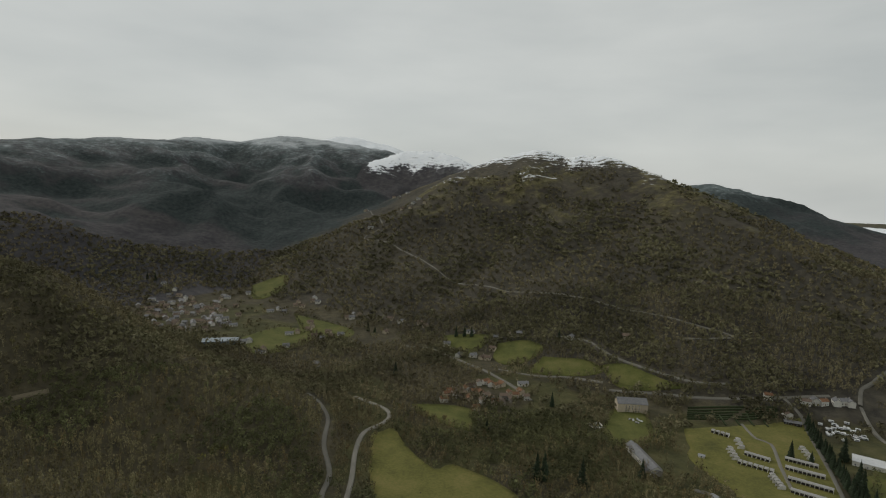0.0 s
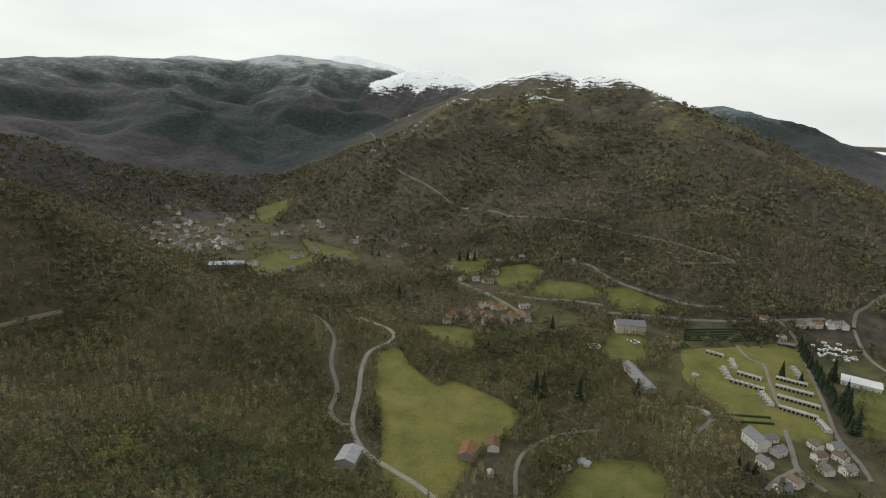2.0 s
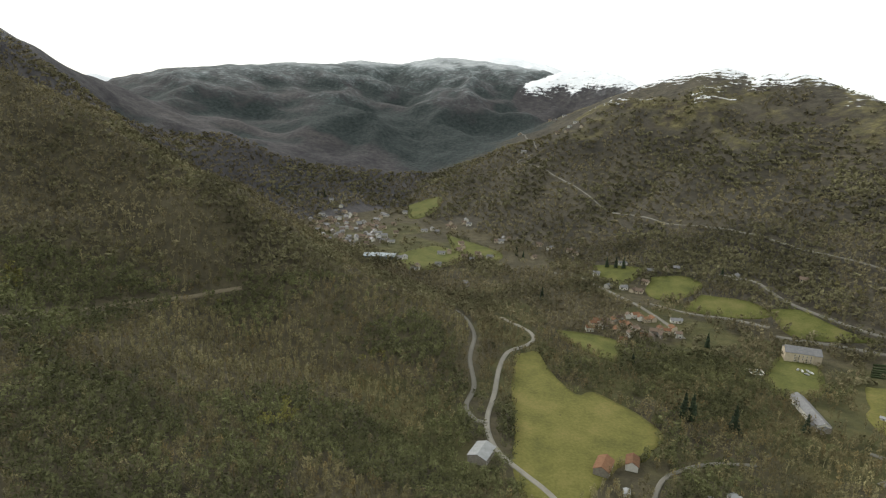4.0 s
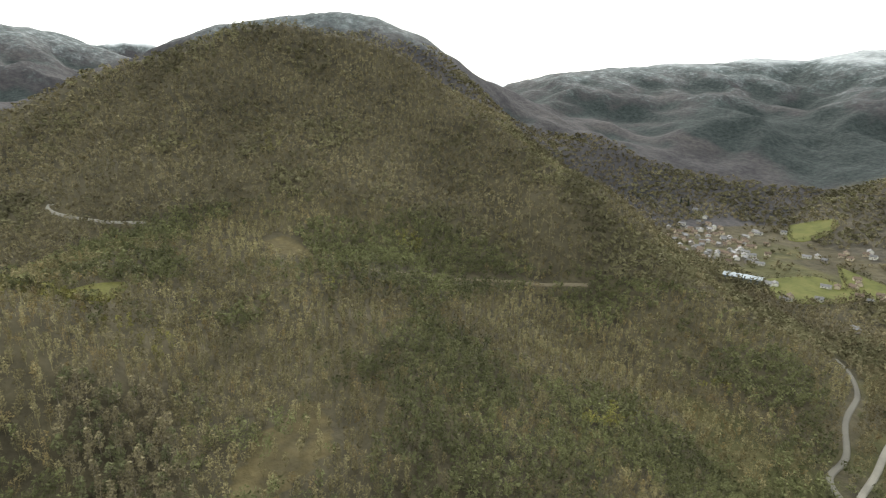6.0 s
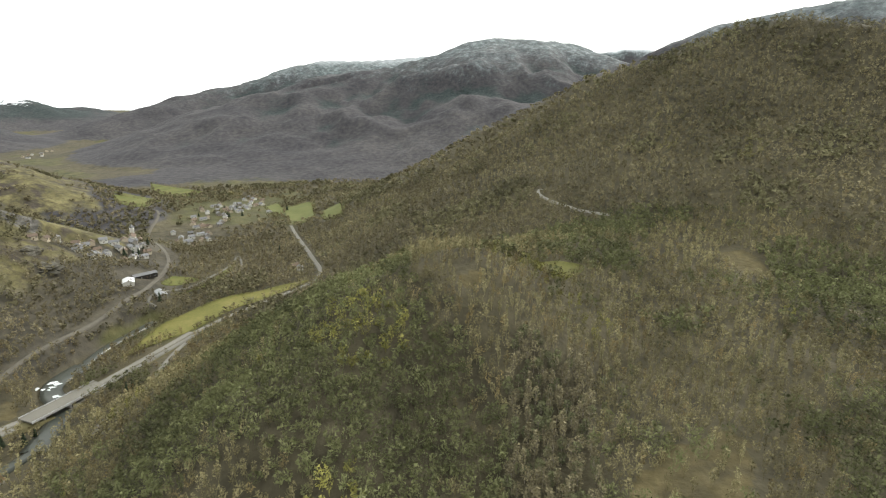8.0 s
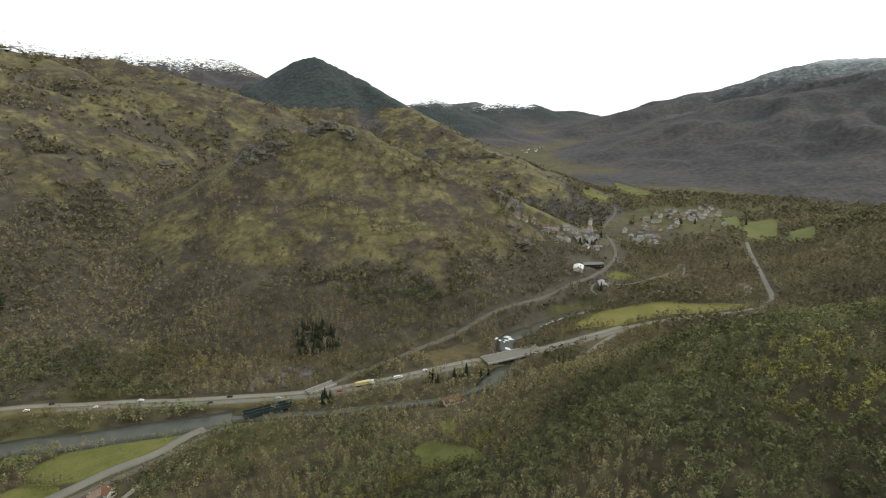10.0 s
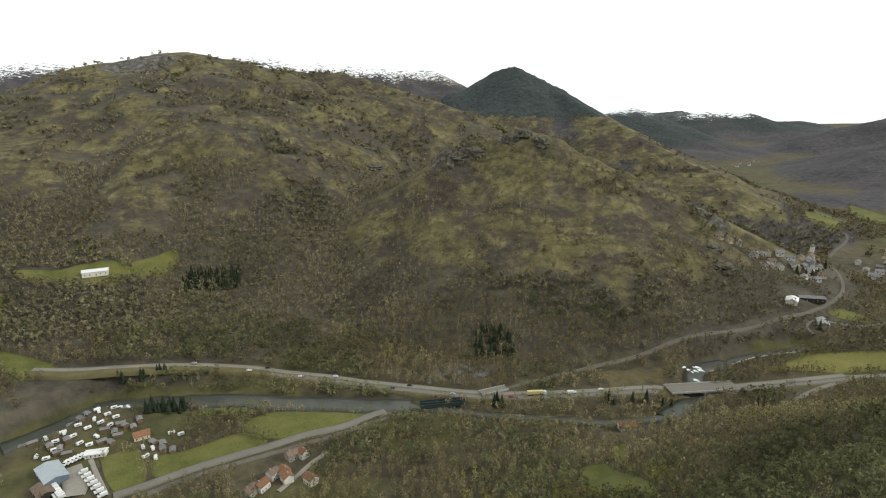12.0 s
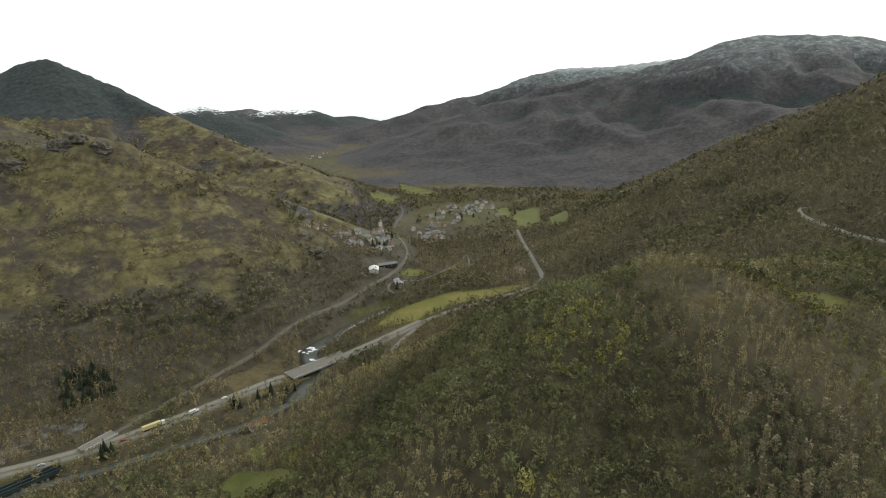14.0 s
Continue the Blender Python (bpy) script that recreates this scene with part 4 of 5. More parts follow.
FARM = [(-19, -347), (-27, -317), (2, -321), (-12, -330), (-5, -330), (-25, -347), (9, -318), (-13, -324)]
CARAVANS = [(105, -441), (122, -439), (134, -420), (100, -457), (112, -411), (126, -448), (116, -429), (130, -412),
    (102, -429), (86, -423), (113, -448), (98, -421), (136, -404), (98, -408), (124, -423), (124, -405), (93, -450),
    (148, -422), (70, -390), (64, -394), (53, -402), (57, -383), (67, -378), (40, -439)]
VANS_A = [(122, -392), (112, -398)]
VANS_B = [(109, -378), (93, -348)]
VANS_C = [(126, -372), (117, -356)]
BARN_GREY = [(-60, 325)]
BARN_RED = [(18, 336)]
HOUSE_RED = [(36, 346)]
SHEDS = [(82, 326), (94, 334), (97, 331), (32, 316), (209, 408), (229, 477)]
MANOR = [(198, 576)]
LONG_BARN = [(170, 487), (176, 440)]
ANNEX = [(174, 444)]
BIG_HOUSE = [(227, 367)]
BIG_WING = [(240, 374)]
POOL_HALL = [(374, 470)]
SHELTER = [(346, 555), (360, 549)]
POOL = [(151, 534)]
FACTORY = [(-320, 741), (-297, 773)]
LOT = [(378, 556), (415, 548), (406, 517), (373, 519)]
GARDEN = [(250, 559), (344, 563), (351, 577), (262, 586)]
MAZE_HEDGE = [(225, 407), (258, 405)]
MAZE_HEDGE2 = [(224, 397), (256, 396)]
SW_SHED = [(-539, -402)]
SW_LONG = [(-556, -409), (-577, -395)]
SW_HALL = [(-536, -364), (-539, -343)]
CHURCH = [(-700, -507)]
WAREHOUSE = [(127, -381), (121, -371)]
DARK_SHED = [(128, -365)]
LONG_WHITE = [(105, -397), (94, -397)]
ORANGE = [(84, -408), (74, -410)]
HILL_BARN = [(154, -645), (131, -647)]
ORANGE_B = [(-247, -302), (-261, -298)]
VIADUCT = [(-313, -327), (-369, -312)]
GIRDER = [(-120, -381), (-155, -374)]
OVERPASS = [(-170, -378), (-194, -379)]
RAPIDS = [(-366, -356), (-347, -331)]
TRUCK = [(-212, -360), (-225, -356)]
WHITE_TRUCK = [(-238, -351), (-250, -348)]
CARS = [(7, -480), (-8, -474), (-38, -460), (-58, -449), (-102, -417), (-121, -405), (-147, -390), (52, -489),
    (-192, -370), (-260, -345)]
ROWS = [(263, 529), (273, 521), (262, 493), (258, 474), (272, 484), (285, 473), (258, 468), (277, 453), (273, 445),
    (270, 426), (303, 476), (321, 464), (294, 460), (315, 446), (285, 441), (308, 425), (276, 422), (296, 408),
    (295, 402), (293, 388), (278, 511), (274, 496), (330, 498), (326, 479)]
FIR_ROW = [(365, 550), (311, 389)]
FIRS_BIG = [(353, 477), (334, 432), (327, 418), (313, 387)]
FIRS = [(110, 417), (76, 424), (82, 425), (42, 509), (115, 576), (154, 750), (163, 436), (-566, 1080), (-579, 1075),
    (28, 799), (16, 801), (38, 796), (-119, 851), (-107, 842), (310, 482), (321, 471), (-58, 658), (208, 331),
    (200, 337), (203, 332), (104, -487), (101, -485), (87, -484), (85, -485), (75, -486), (73, -487), (69, -484),
    (-175, -362), (-178, -364), (-180, -359), (-255, -330), (-259, -331), (-260, -326), (-276, -324), (-286, -320),
    (-361, -279), (-356, -280), (-304, -312), (-295, -312)]
FIRS_SW = [(-607, -450), (-622, -452), (-634, -453), (-644, -453), (-617, -460), (-635, -459), (-948, -495), (-945,
    -490), (-944, -548), (-995, -524), (-1004, -505), (-957, -472), (-767, -479), (-699, -484), (-708, -525), (-723,
    -551), (-1058, -758), (-1060, -752), (-1075, -754), (-1073, -743), (-732, -316), (-733, -311), (-1012, -409),
    (-527, -360)]
GROVE = [(62, -624), (64, -654), (5, -648), (4, -621)]
GROVE_B = [(79, -437), (80, -452), (47, -445), (45, -433)]
GROVE_C = [(-186, -433), (-204, -471), (-233, -460), (-226, -423)]
CRAGS = [(-277, -719), (-291, -720), (-308, -715), (-354, -695), (-370, -689), (-387, -674), (-506, -483), (-494,
    -458), (-158, -432), (-146, -422), (-158, -415), (91, -1109), (67, -1094), (113, -1086), (0, -1185), (-218, -926),
    (-160, -828)]
SOUTH_EXTRA = [(-1019, -490), (-1047, -487), (-1104, -536), (-1063, -482), (-1099, -496), (-1013, -503), (-1088, -492),
    (-1050, -522), (-1023, -524), (-981, -507), (-988, -492), (-1007, -528), (-1129, -538), (-1090, -516),
    (-1076, -510), (-1045, -498), (-993, -523), (-1039, -505), (-1117, -522), (-1135, -527), (-1052, -532),
    (-1007, -509), (-645, -449), (-638, -459), (-596, -445), (-632, -447), (-621, -452), (-625, -466), (-536, -503),
    (-550, -501), (-570, -505), (-661, -262), (-649, -250), (-986, -433)]
TOWN_EXTRA = [(-269, 993), (-267, 1006), (-255, 985), (-242, 1006), (-240, 1016), (-230, 997), (-216, 883),
    (-207, 860), (-208, 842), (-230, 814), (-220, 823), (-191, 806), (-176, 791), (-167, 808), (-154, 817),
    (-301, 950), (-291, 965), (-275, 945), (-388, 1088), (-420, 1034), (-423, 1059), (-415, 1052), (-241, 732),
    (-241, 720), (-216, 750), (-273, 769), (-278, 761), (-162, 913), (-152, 924), (-175, 828), (-546, 1072),
    (-513, 1048), (-372, 982), (-342, 913)]

MANOR_CARS = [(189, 551), (192, 549), (197, 551), (199, 547), (194, 543)]
# ---------------------------------------------------------------- materials of the things
PLASTER = surface("white_render", [(.50, .48, .43), (.66, .64, .58)], 3, .9, .01, .5, spread=.12)
CREAM = surface("cream_render", [(.40, .34, .25), (.52, .45, .34)], 3, .9, .01, .5, spread=.12)
STONE = surface("grey_stone_wall", [(.20, .18, .15), (.32, .29, .25)], 1.6, .95, .03, .4, spread=.12)
TILE = surface("orange_clay_tiles", [(.13, .068, .038), (.21, .112, .062)], 2.2, .9, .03, .4, spread=.2)
SLATE = surface("grey_slate", [(.11, .11, .113), (.19, .187, .185)], 2.0, .5, .02, .4, spread=.2)
OLD_TILE = surface("brown_weathered_tiles", [(.10, .075, .056), (.17, .125, .094)], 2.0, .9, .03, .4, spread=.2)
SHEET = surface("corrugated_metal", [(.2, .205, .205), (.31, .315, .315)], 4, .5, .01, .6, metal=.2, spread=.1)
BLUE_SHEET = surface("pale_blue_metal_roof", [(.28, .32, .35), (.38, .42, .45)], 5, .45, .01, .7, metal=.2)
BLUE_WALL = surface("blue_grey_cladding", [(.10, .13, .17), (.15, .18, .22)], 4, .6, .01, .7)
GLASS = surface("dark_window_glass", [(.02, .022, .025), (.035, .038, .04)], 2, .08)
TIMBER = surface("brown_timber", [(.10, .065, .04), (.17, .115, .07)], 1.2, .8, .01, .2, spread=.15)
DARK_TIMBER = surface("dark_stained_timber", [(.022, .02, .018), (.045, .04, .035)], 1.2, .85, .01, .2)
WHITE_SHEET = surface("white_painted_metal", [(.52, .53, .53), (.66, .66, .65)], 2, .45, 0, .4, spread=.08)
CONCRETE = surface("grey_concrete", [(.26, .25, .235), (.36, .35, .33)], 4, .9, .01, .6)
STEEL = surface("dark_green_steel", [(.022, .035, .036), (.045, .062, .062)], 3, .55, 0, .5, metal=.3)
RUBBER = surface("black_rubber", [(.012, .012, .012), (.025, .025, .025)], .5, .8)
RED_PAINT = surface("dull_red_paint", [(.22, .03, .025), (.30, .05, .04)], 1, .4)
BLACK_PAINT = surface("black_car_paint", [(.012, .013, .015), (.03, .03, .032)], 1, .3)
GREY_PAINT = surface("silver_car_paint", [(.32, .33, .34), (.45, .46, .47)], 1, .35, metal=.4)
YELLOW_LOAD = surface("pale_yellow_tarpaulin", [(.42, .36, .16), (.55, .47, .24)], 2, .7)
FIR = surface("fir_needles", [(.018, .028, .016), (.045, .062, .032)], 1.5, .95, 0, .4, spread=.25)
HEDGE = surface("clipped_hedge_leaves", [(.022, .032, .014), (.05, .062, .026)], 1.2, .95, .1, .3, spread=.2)
POOL_WATER = surface("pool_cover", [(.18, .22, .20), (.26, .30, .28)], 3, .2)
BARK = surface("grey_brown_bark", [(.13, .11, .085), (.24, .21, .17)], 1.0, .95, .02, .2, spread=.25)
CROWN_A = surface("bare_brown_crown", [(.135, .116, .066), (.2, .172, .1)], 12, .95, 0, 1, spread=.3)
CROWN_B = surface("olive_ivy_crown", [(.085, .09, .045), (.14, .142, .07)], 12, .95, 0, 1, spread=.3)


ROCK = surface("weathered_limestone", [(.05, .045, .034), (.085, .078, .06), (.14, .128, .105)], 9, .95, .6, 1.6)


# ---------------------------------------------------------------- builders
def shape():
    return bmesh.new()


def block(bm, size, at, turn=0.0, bevel=0.0):
    m = Matrix.Translation(at) @ Matrix.Rotation(turn, 4, "Z") @ Matrix.Diagonal((*size, 1))
    made = bmesh.ops.create_cube(bm, size=1, matrix=m)
    if bevel:
        edges = {e for v in made["verts"] for e in v.link_edges}
        bmesh.ops.bevel(bm, geom=list(edges), offset=bevel, segments=1, affect="EDGES")
    return bm


def rod(bm, r1, r2, a, b, sides=6):
    a, b = Vector(a), Vector(b)
    m = Matrix.Translation((a + b) / 2) @ (b - a).to_track_quat("Z", "Y").to_matrix().to_4x4()
    bmesh.ops.create_cone(bm, cap_ends=True, segments=sides, radius1=r1, radius2=r2, depth=(b - a).length, matrix=m)
    return bm


def part(name, bm, material, parent, label=""):
    mesh = bpy.data.meshes.new(name)
    if isinstance(bm, bmesh.types.BMesh):
        bm.to_mesh(mesh)
        bm.free()
        mesh.materials.append(material)
    else:
        mesh = bm
    ob = new(name, mesh)
    ob.parent = parent
    return tagged(ob, label) if label else ob


def thing(name, label, category, group=""):
    return tagged(new(name), label, category, group)


def stand(x, y, turn=0.0, spread=4.0, sink=0.15):
    """A pose on the ground at its lowest under the thing's feet."""
    c = [lie(x + a * spread, y + b * spread) for a in (-1, 0, 1) for b in (-1, 0, 1)]
    return pose(x, y, float(np.median(c)) - sink, 0, 0, turn)


def prism(bm, length, width, eaves, ridge, thick=0.0, over=0.0):
    """The gabled body of a house, or with thick its two roof slabs, along x."""
    l, w = length / 2 + over, width / 2
    slope = (ridge - eaves) / w
    if not thick:
        ring = [(-w, -1.2), (w, -1.2), (w, eaves), (0, ridge), (-w, eaves)]
        ends = [[bm.verts.new((s * length / 2, y, z)) for y, z in ring] for s in (-1, 1)]
        bm.faces.new(ends[0][::-1]), bm.faces.new(ends[1])
        for n in range(5):
            bm.faces.new((ends[0][n], ends[0][(n + 1) % 5], ends[1][(n + 1) % 5], ends[1][n]))
        return bm
    for s in (-1, 1):
        y = s * (w + over)
        low = eaves - slope * over
        ring = [(0, ridge), (0, ridge + thick), (y, low + thick), (y, low)]
        ends = [[bm.verts.new((e * l, a, b + .02)) for a, b in ring] for e in (-1, 1)]
        bm.faces.new(ends[0]), bm.faces.new(ends[1][::-1])
        for n in range(4):
            bm.faces.new((ends[0][n], ends[1][n], ends[1][(n + 1) % 4], ends[0][(n + 1) % 4]))
    bmesh.ops.recalc_face_normals(bm, faces=bm.faces)
    return bm


def house(name, label, category, length, width, eaves, ridge, walls, roof, windows=3, storeys=2, chimney=True, group="",
          shutters=None):
    """A gabled house along x with its walls, roof, chimney, door and windows."""
    h = thing(name, label, category, group)
    part("wall", prism(shape(), length, width, eaves, ridge), walls, h)
    r = part("roof", prism(shape(), length, width, eaves, ridge, .22, .5), roof, h)
    if chimney:
        part("chimney", block(block(shape(), (.7, .6, 1.5), (length * .28, 0, ridge + .4), 0, .04),
                              (.86, .76, .14), (length * .28, 0, ridge + 1.2)), STONE, r)
    door = part("door", block(shape(), (1.0, .1, 2.05), (length * .04, -width / 2 - .03, 1.0)), TIMBER, h)
    part("handle", block(shape(), (.05, .08, .14), (length * .04 + .38, -width / 2 - .11, 1.0)), STEEL, door)
    pane = frame_mesh = None
    for side in (-1, 1):
        for level in range(storeys):
            for n in range(windows):
                x = (n + .5) / windows * length - length / 2
                z = 1.5 + level * 2.7
                if (side < 0 and level == 0 and abs(x - length * .04) < 1.2) or z > eaves - .5:
                    continue
                at = Matrix.Translation((x, side * (width / 2 + .035), z))
                if pane is None:
                    bm = shape()
                    for dx in (-.52, .52):
                        block(bm, (.1, .1, 1.36), (dx, 0, 0))
                    for dz in (-.68, 0.0, .68):
                        block(bm, (1.14, .1, .09), (0, 0, dz))
                    first = part("window", bm, WHITE_SHEET, h)
                    frame_mesh = first.data
                    glass = part("pane", block(shape(), (1.0, .04, 1.3), (0, 0, 0)), GLASS, first)
                    pane = glass.data
                    w = first
                else:
                    w = part("window", frame_mesh, None, h)
                    part("pane", pane, None, w)
                w.matrix_basis = at
    return h


def far_house(label, length, width, eaves, ridge, walls, roof, group):
    """A house that is never seen from near: body, roof, chimney, door and a few deep windows."""
    h = thing("house", label, "house", group)
    part("wall", prism(shape(), length, width, eaves, ridge), walls, h)
    r = part("roof", prism(shape(), length, width, eaves, ridge, .25, .5), roof, h)
    part("chimney", block(shape(), (.8, .7, 1.6), (length * .3, 0, ridge + .3)), STONE, r)
    part("door", block(shape(), (1.1, .12, 2.1), (0, -width / 2 - .03, 1.0)), TIMBER, h)
    first = None
    for side in (-1, 1):
        for x in (-.3, .3):
            if first is None:
                w = part("window", block(shape(), (1.1, .1, 1.4), (0, 0, 0)), GLASS, h)
                first = w.data
            else:
                w = part("window", first, None, h)
            w.matrix_basis = Matrix.Translation((x * length, side * (width / 2 + .03), eaves - 1.3))
    return h


def fir_mesh(tall, broad, seed, tiers=9):
    """Foliage of a conifer: tiers of drooping sprays, ragged and with gaps."""
    g = np.random.default_rng(seed)
    v, f = [], []
    for k in range(tiers):
        u = k / (tiers - 1)
        z, r = tall * (.1 + .84 * u), broad * (1 - u) ** .85 + .25
        for n in range(int(13 - 6 * u)):
            a = 2 * np.pi * (n / (13 - 6 * u)) + g.uniform(-.3, .3) + k
            ln = r * g.uniform(.65, 1.15)
            c, s = np.cos(a), np.sin(a)
            wd = r * g.uniform(.22, .42)
            top = z + tall * .10 * g.uniform(.7, 1.2)
            low = z - tall * .05 * g.uniform(.3, 1.4)
            b = len(v)
            v += [(c * r * .05, s * r * .05, top), (c * ln * .62 - s * wd, s * ln * .62 + c * wd, z + .01 * tall),
                  (c * ln, s * ln, low), (c * ln * .62 + s * wd, s * ln * .62 - c * wd, z + .01 * tall),
                  (c * ln * .4, s * ln * .4, z - tall * .045)]
            f += [(b, b + 1, b + 2), (b, b + 2, b + 3), (b + 1, b + 4, b + 2), (b + 2, b + 4, b + 3)]
    b = len(v)
    v += [(.2, 0, tall * .9), (-.1, .17, tall * .9), (-.1, -.17, tall * .9), (0, 0, tall * 1.04)]
    f += [(b, b + 1, b + 3), (b + 1, b + 2, b + 3), (b + 2, b, b + 3)]
    return mesh_of("crown", v, f, FIR)


def fir(tall, broad, seed, label, group):
    t = thing("conifer", label, "tree", group)
    part("trunk", rod(shape(), tall * .022, .04, (0, 0, -.6), (0, 0, tall * .9), 6), BARK, t)
    part("crown", fir_mesh(tall, broad, seed), None, t)
    return t


def bare_tree(tall, broad, seed, material, label):
    """A leafless tree: a tapered trunk with limbs, and a crown of many fine twigs."""
    g = np.random.default_rng(seed)
    t = thing("tree", label, "tree", "trees on the near hillside")
    bm = rod(shape(), .17, .05, (0, 0, -.5), (g.normal(0, .2), g.normal(0, .2), tall * .82), 5)
    for n in range(7):
        a, z = g.uniform(0, 6.28), tall * g.uniform(.3, .7)
        ln = broad * g.uniform(.5, .9)
        rod(bm, .06, .015, (0, 0, z), (math.cos(a) * ln, math.sin(a) * ln, z + tall * g.uniform(.14, .3)), 3)
    part("trunk", bm, BARK, t)
    k = 150
    turn, up = g.uniform(0, 6.28, k), g.uniform(.32, 1, k)
    reach = broad * np.sqrt(np.clip(1 - ((up - .66) / .37) ** 2, .08, 1)) * g.uniform(.3, 1, k) ** .6
    out = np.column_stack([np.cos(turn), np.sin(turn)])
    tip = np.column_stack([out * reach[:, None], up * tall]) + g.normal(0, .2, (k, 3))
    back = np.column_stack([out * (reach * g.uniform(.25, .8, k))[:, None], (up - g.uniform(.06, .2, k)) * tall])
    swap = g.uniform(0, 1, (k, 1)) < .5
    tip, back = np.where(swap, back, tip), np.where(swap, tip, back)
    cross = np.column_stack([-out[:, 1], out[:, 0], g.uniform(-.9, .9, k)]) * g.uniform(.05, .16, (k, 1))
    blade = np.stack([back - cross, back + cross, tip], 1)
    mid = np.column_stack([out * (reach * .85)[:, None], up * tall])
    one, two = (g.normal(0, .6, (k, 3)) * g.uniform(.5, 1.1, (k, 1)) for _ in range(2))
    spray = np.stack([mid - one * .6 - two * .3, mid + one * .6 - two * .3, mid + two * .7], 1)
    v = np.where((g.uniform(0, 1, k) < .7)[:, None, None], spray, blade).reshape(-1, 3)
    part("crown", mesh_of("crown", v, np.arange(len(v)).reshape(-1, 3), material), None, t)
    return t


def van(label, length, paint, group):
    """A camper van or small lorry along x."""
    t = thing("van", label, "van", group)
    bm = block(shape(), (length * .72, 2.1, 2.0), (-length * .12, 0, 1.6), 0, .12)
    part("body", block(bm, (length * .3, 2.0, 1.2), (length * .36, 0, 1.15), 0, .12), paint, t)
    part("windscreen", block(shape(), (.1, 1.7, .7), (length * .27, 0, 2.05)), GLASS, t)
    wheel = None
    for sx in (-.3, .34):
        for sy in (-1, 1):
            if wheel is None:
                w = part("wheel", rod(shape(), .36, .36, (0, -.12, 0), (0, .12, 0), 10), RUBBER, t)
                wheel = w.data
            else:
                w = part("wheel", wheel, None, t)
            w.matrix_basis = Matrix.Translation((sx * length, sy * 1.0, .36))
    return t


def caravan(label, length):
    t = thing("caravan", label, "caravan", "caravans and cabins on the plots")
    part("body", block(shape(), (length, 2.2, 1.9), (0, 0, 1.4), 0, .25), WHITE_SHEET, t)
    part("window", block(shape(), (length * .5, .06, .7), (0, -1.17, 1.75)), GLASS, t)
    part("window", block(shape(), (length * .4, .06, .7), (0, 1.17, 1.75)), GLASS, t)
    part("chassis", block(shape(), (length * .9, 1.8, .4), (0, 0, .3)), RUBBER, t)
    return t


def cabin(label):
    """A small timber cabin with a veranda roof."""
    t = thing("cabin", label, "cabin", "caravans and cabins on the plots")
    part("wall", prism(shape(), 6.0, 3.6, 2.2, 2.9), TIMBER, t)
    part("roof", prism(shape(), 6.0, 3.6, 2.2, 2.9, .12, .3), SLATE, t)
    part("window", block(shape(), (1.6, .06, .8), (.8, -1.83, 1.4)), GLASS, t)
    part("door", block(shape(), (.9, .06, 1.9), (-1.4, -1.83, 1.0)), PLASTER, t)
    return t


def bungalow(label):
    """A holiday cabin of the terraced rows: a dark porch before white walls under a pale roof."""
    t = thing("bungalow", label, "cabin", "holiday cabins in rows")
    part("wall", prism(shape(), 3.0, 4.2, 2.9, 3.5), PLASTER, t)
    part("roof", prism(shape(), 3.0, 4.2, 2.9, 3.5, .14, .12), CONCRETE, t)
    bm = shape()
    block(bm, (2.5, .12, 2.3), (-.1, -2.16, 1.25))
    block(bm, (2.6, 1.7, .12), (-.1, -3.0, .3))
    part("porch", bm, DARK_TIMBER, t)
    part("side_wall", block(shape(), (.2, 2.0, 2.4), (1.38, -3.1, 1.2)), PLASTER, t)
    part("window", block(shape(), (1.0, .06, 1.0), (0, 2.13, 1.6)), GLASS, t)
    return t


def car(paint, label):
    t = thing("car", label, "car", "cars on the dual carriageway")
    bm = block(shape(), (4.3, 1.75, .7), (0, 0, .68), 0, .15)
    part("body", block(bm, (2.3, 1.55, .6), (-.15, 0, 1.25), 0, .2), paint, t)
    part("windows", block(shape(), (2.0, 1.6, .34), (-.15, 0, 1.28), 0, .1), GLASS, t)
    wheel = None
    for sx in (-1.35, 1.35):
        for sy in (-.8, .8):
            if wheel is None:
                w = part("wheel", rod(shape(), .32, .32, (0, -.1, 0), (0, .1, 0), 10), RUBBER, t)
                wheel = w.data
            else:
                w = part("wheel", wheel, None, t)
            w.matrix_basis = Matrix.Translation((sx, sy, .32))
    return t


def crag(size, seed):
    """A weathered outcrop: a block of rock broken by noise into ledges and clefts."""
    bm = shape()
    bmesh.ops.create_icosphere(bm, subdivisions=4, radius=1)
    for v in bm.verts:
        p = v.co * 2.2 + Vector((seed * 7.1, 0, 0))
        cleft = noise.fractal(p, 1.0, 2.0, 5)
        ledge = noise.noise(Vector((p.x * .5, p.y * .5, p.z * 3.4)))
        v.co *= 1 + .34 * cleft + .16 * ledge
        v.co = Vector((v.co.x * size[0], v.co.y * size[1], v.co.z * size[2]))
    mesh = bpy.data.meshes.new("rock_outcrop")
    bm.to_mesh(mesh)
    bm.free()
    mesh.materials.append(ROCK)
    return tagged(new("rock_outcrop", mesh), "grey-brown weathered rock outcrop on the slope", "rock", "rock outcrops")


def row_turn(a, b):
    return math.degrees(math.atan2(b[1] - a[1], b[0] - a[0]))

# ---------------------------------------------------------------- towns and villages
pick = random.Random(5)
PARK = pose(0, 0, -500)


def settle(places, kinds, group, turns, spread=5.0):
    """Houses of several kinds at the given places; the first of each kind is built, the others are copies."""
    built = {}
    for n, (x, y) in enumerate(places):
        k = pick.randrange(len(kinds))
        turn = turns[n % len(turns)] + pick.uniform(-14, 14)
        m = stand(x, y, turn, spread)
        if k not in built:
            built[k] = kinds[k](group)
            built[k].matrix_basis = m
        else:
            copy_thing(built[k], m)


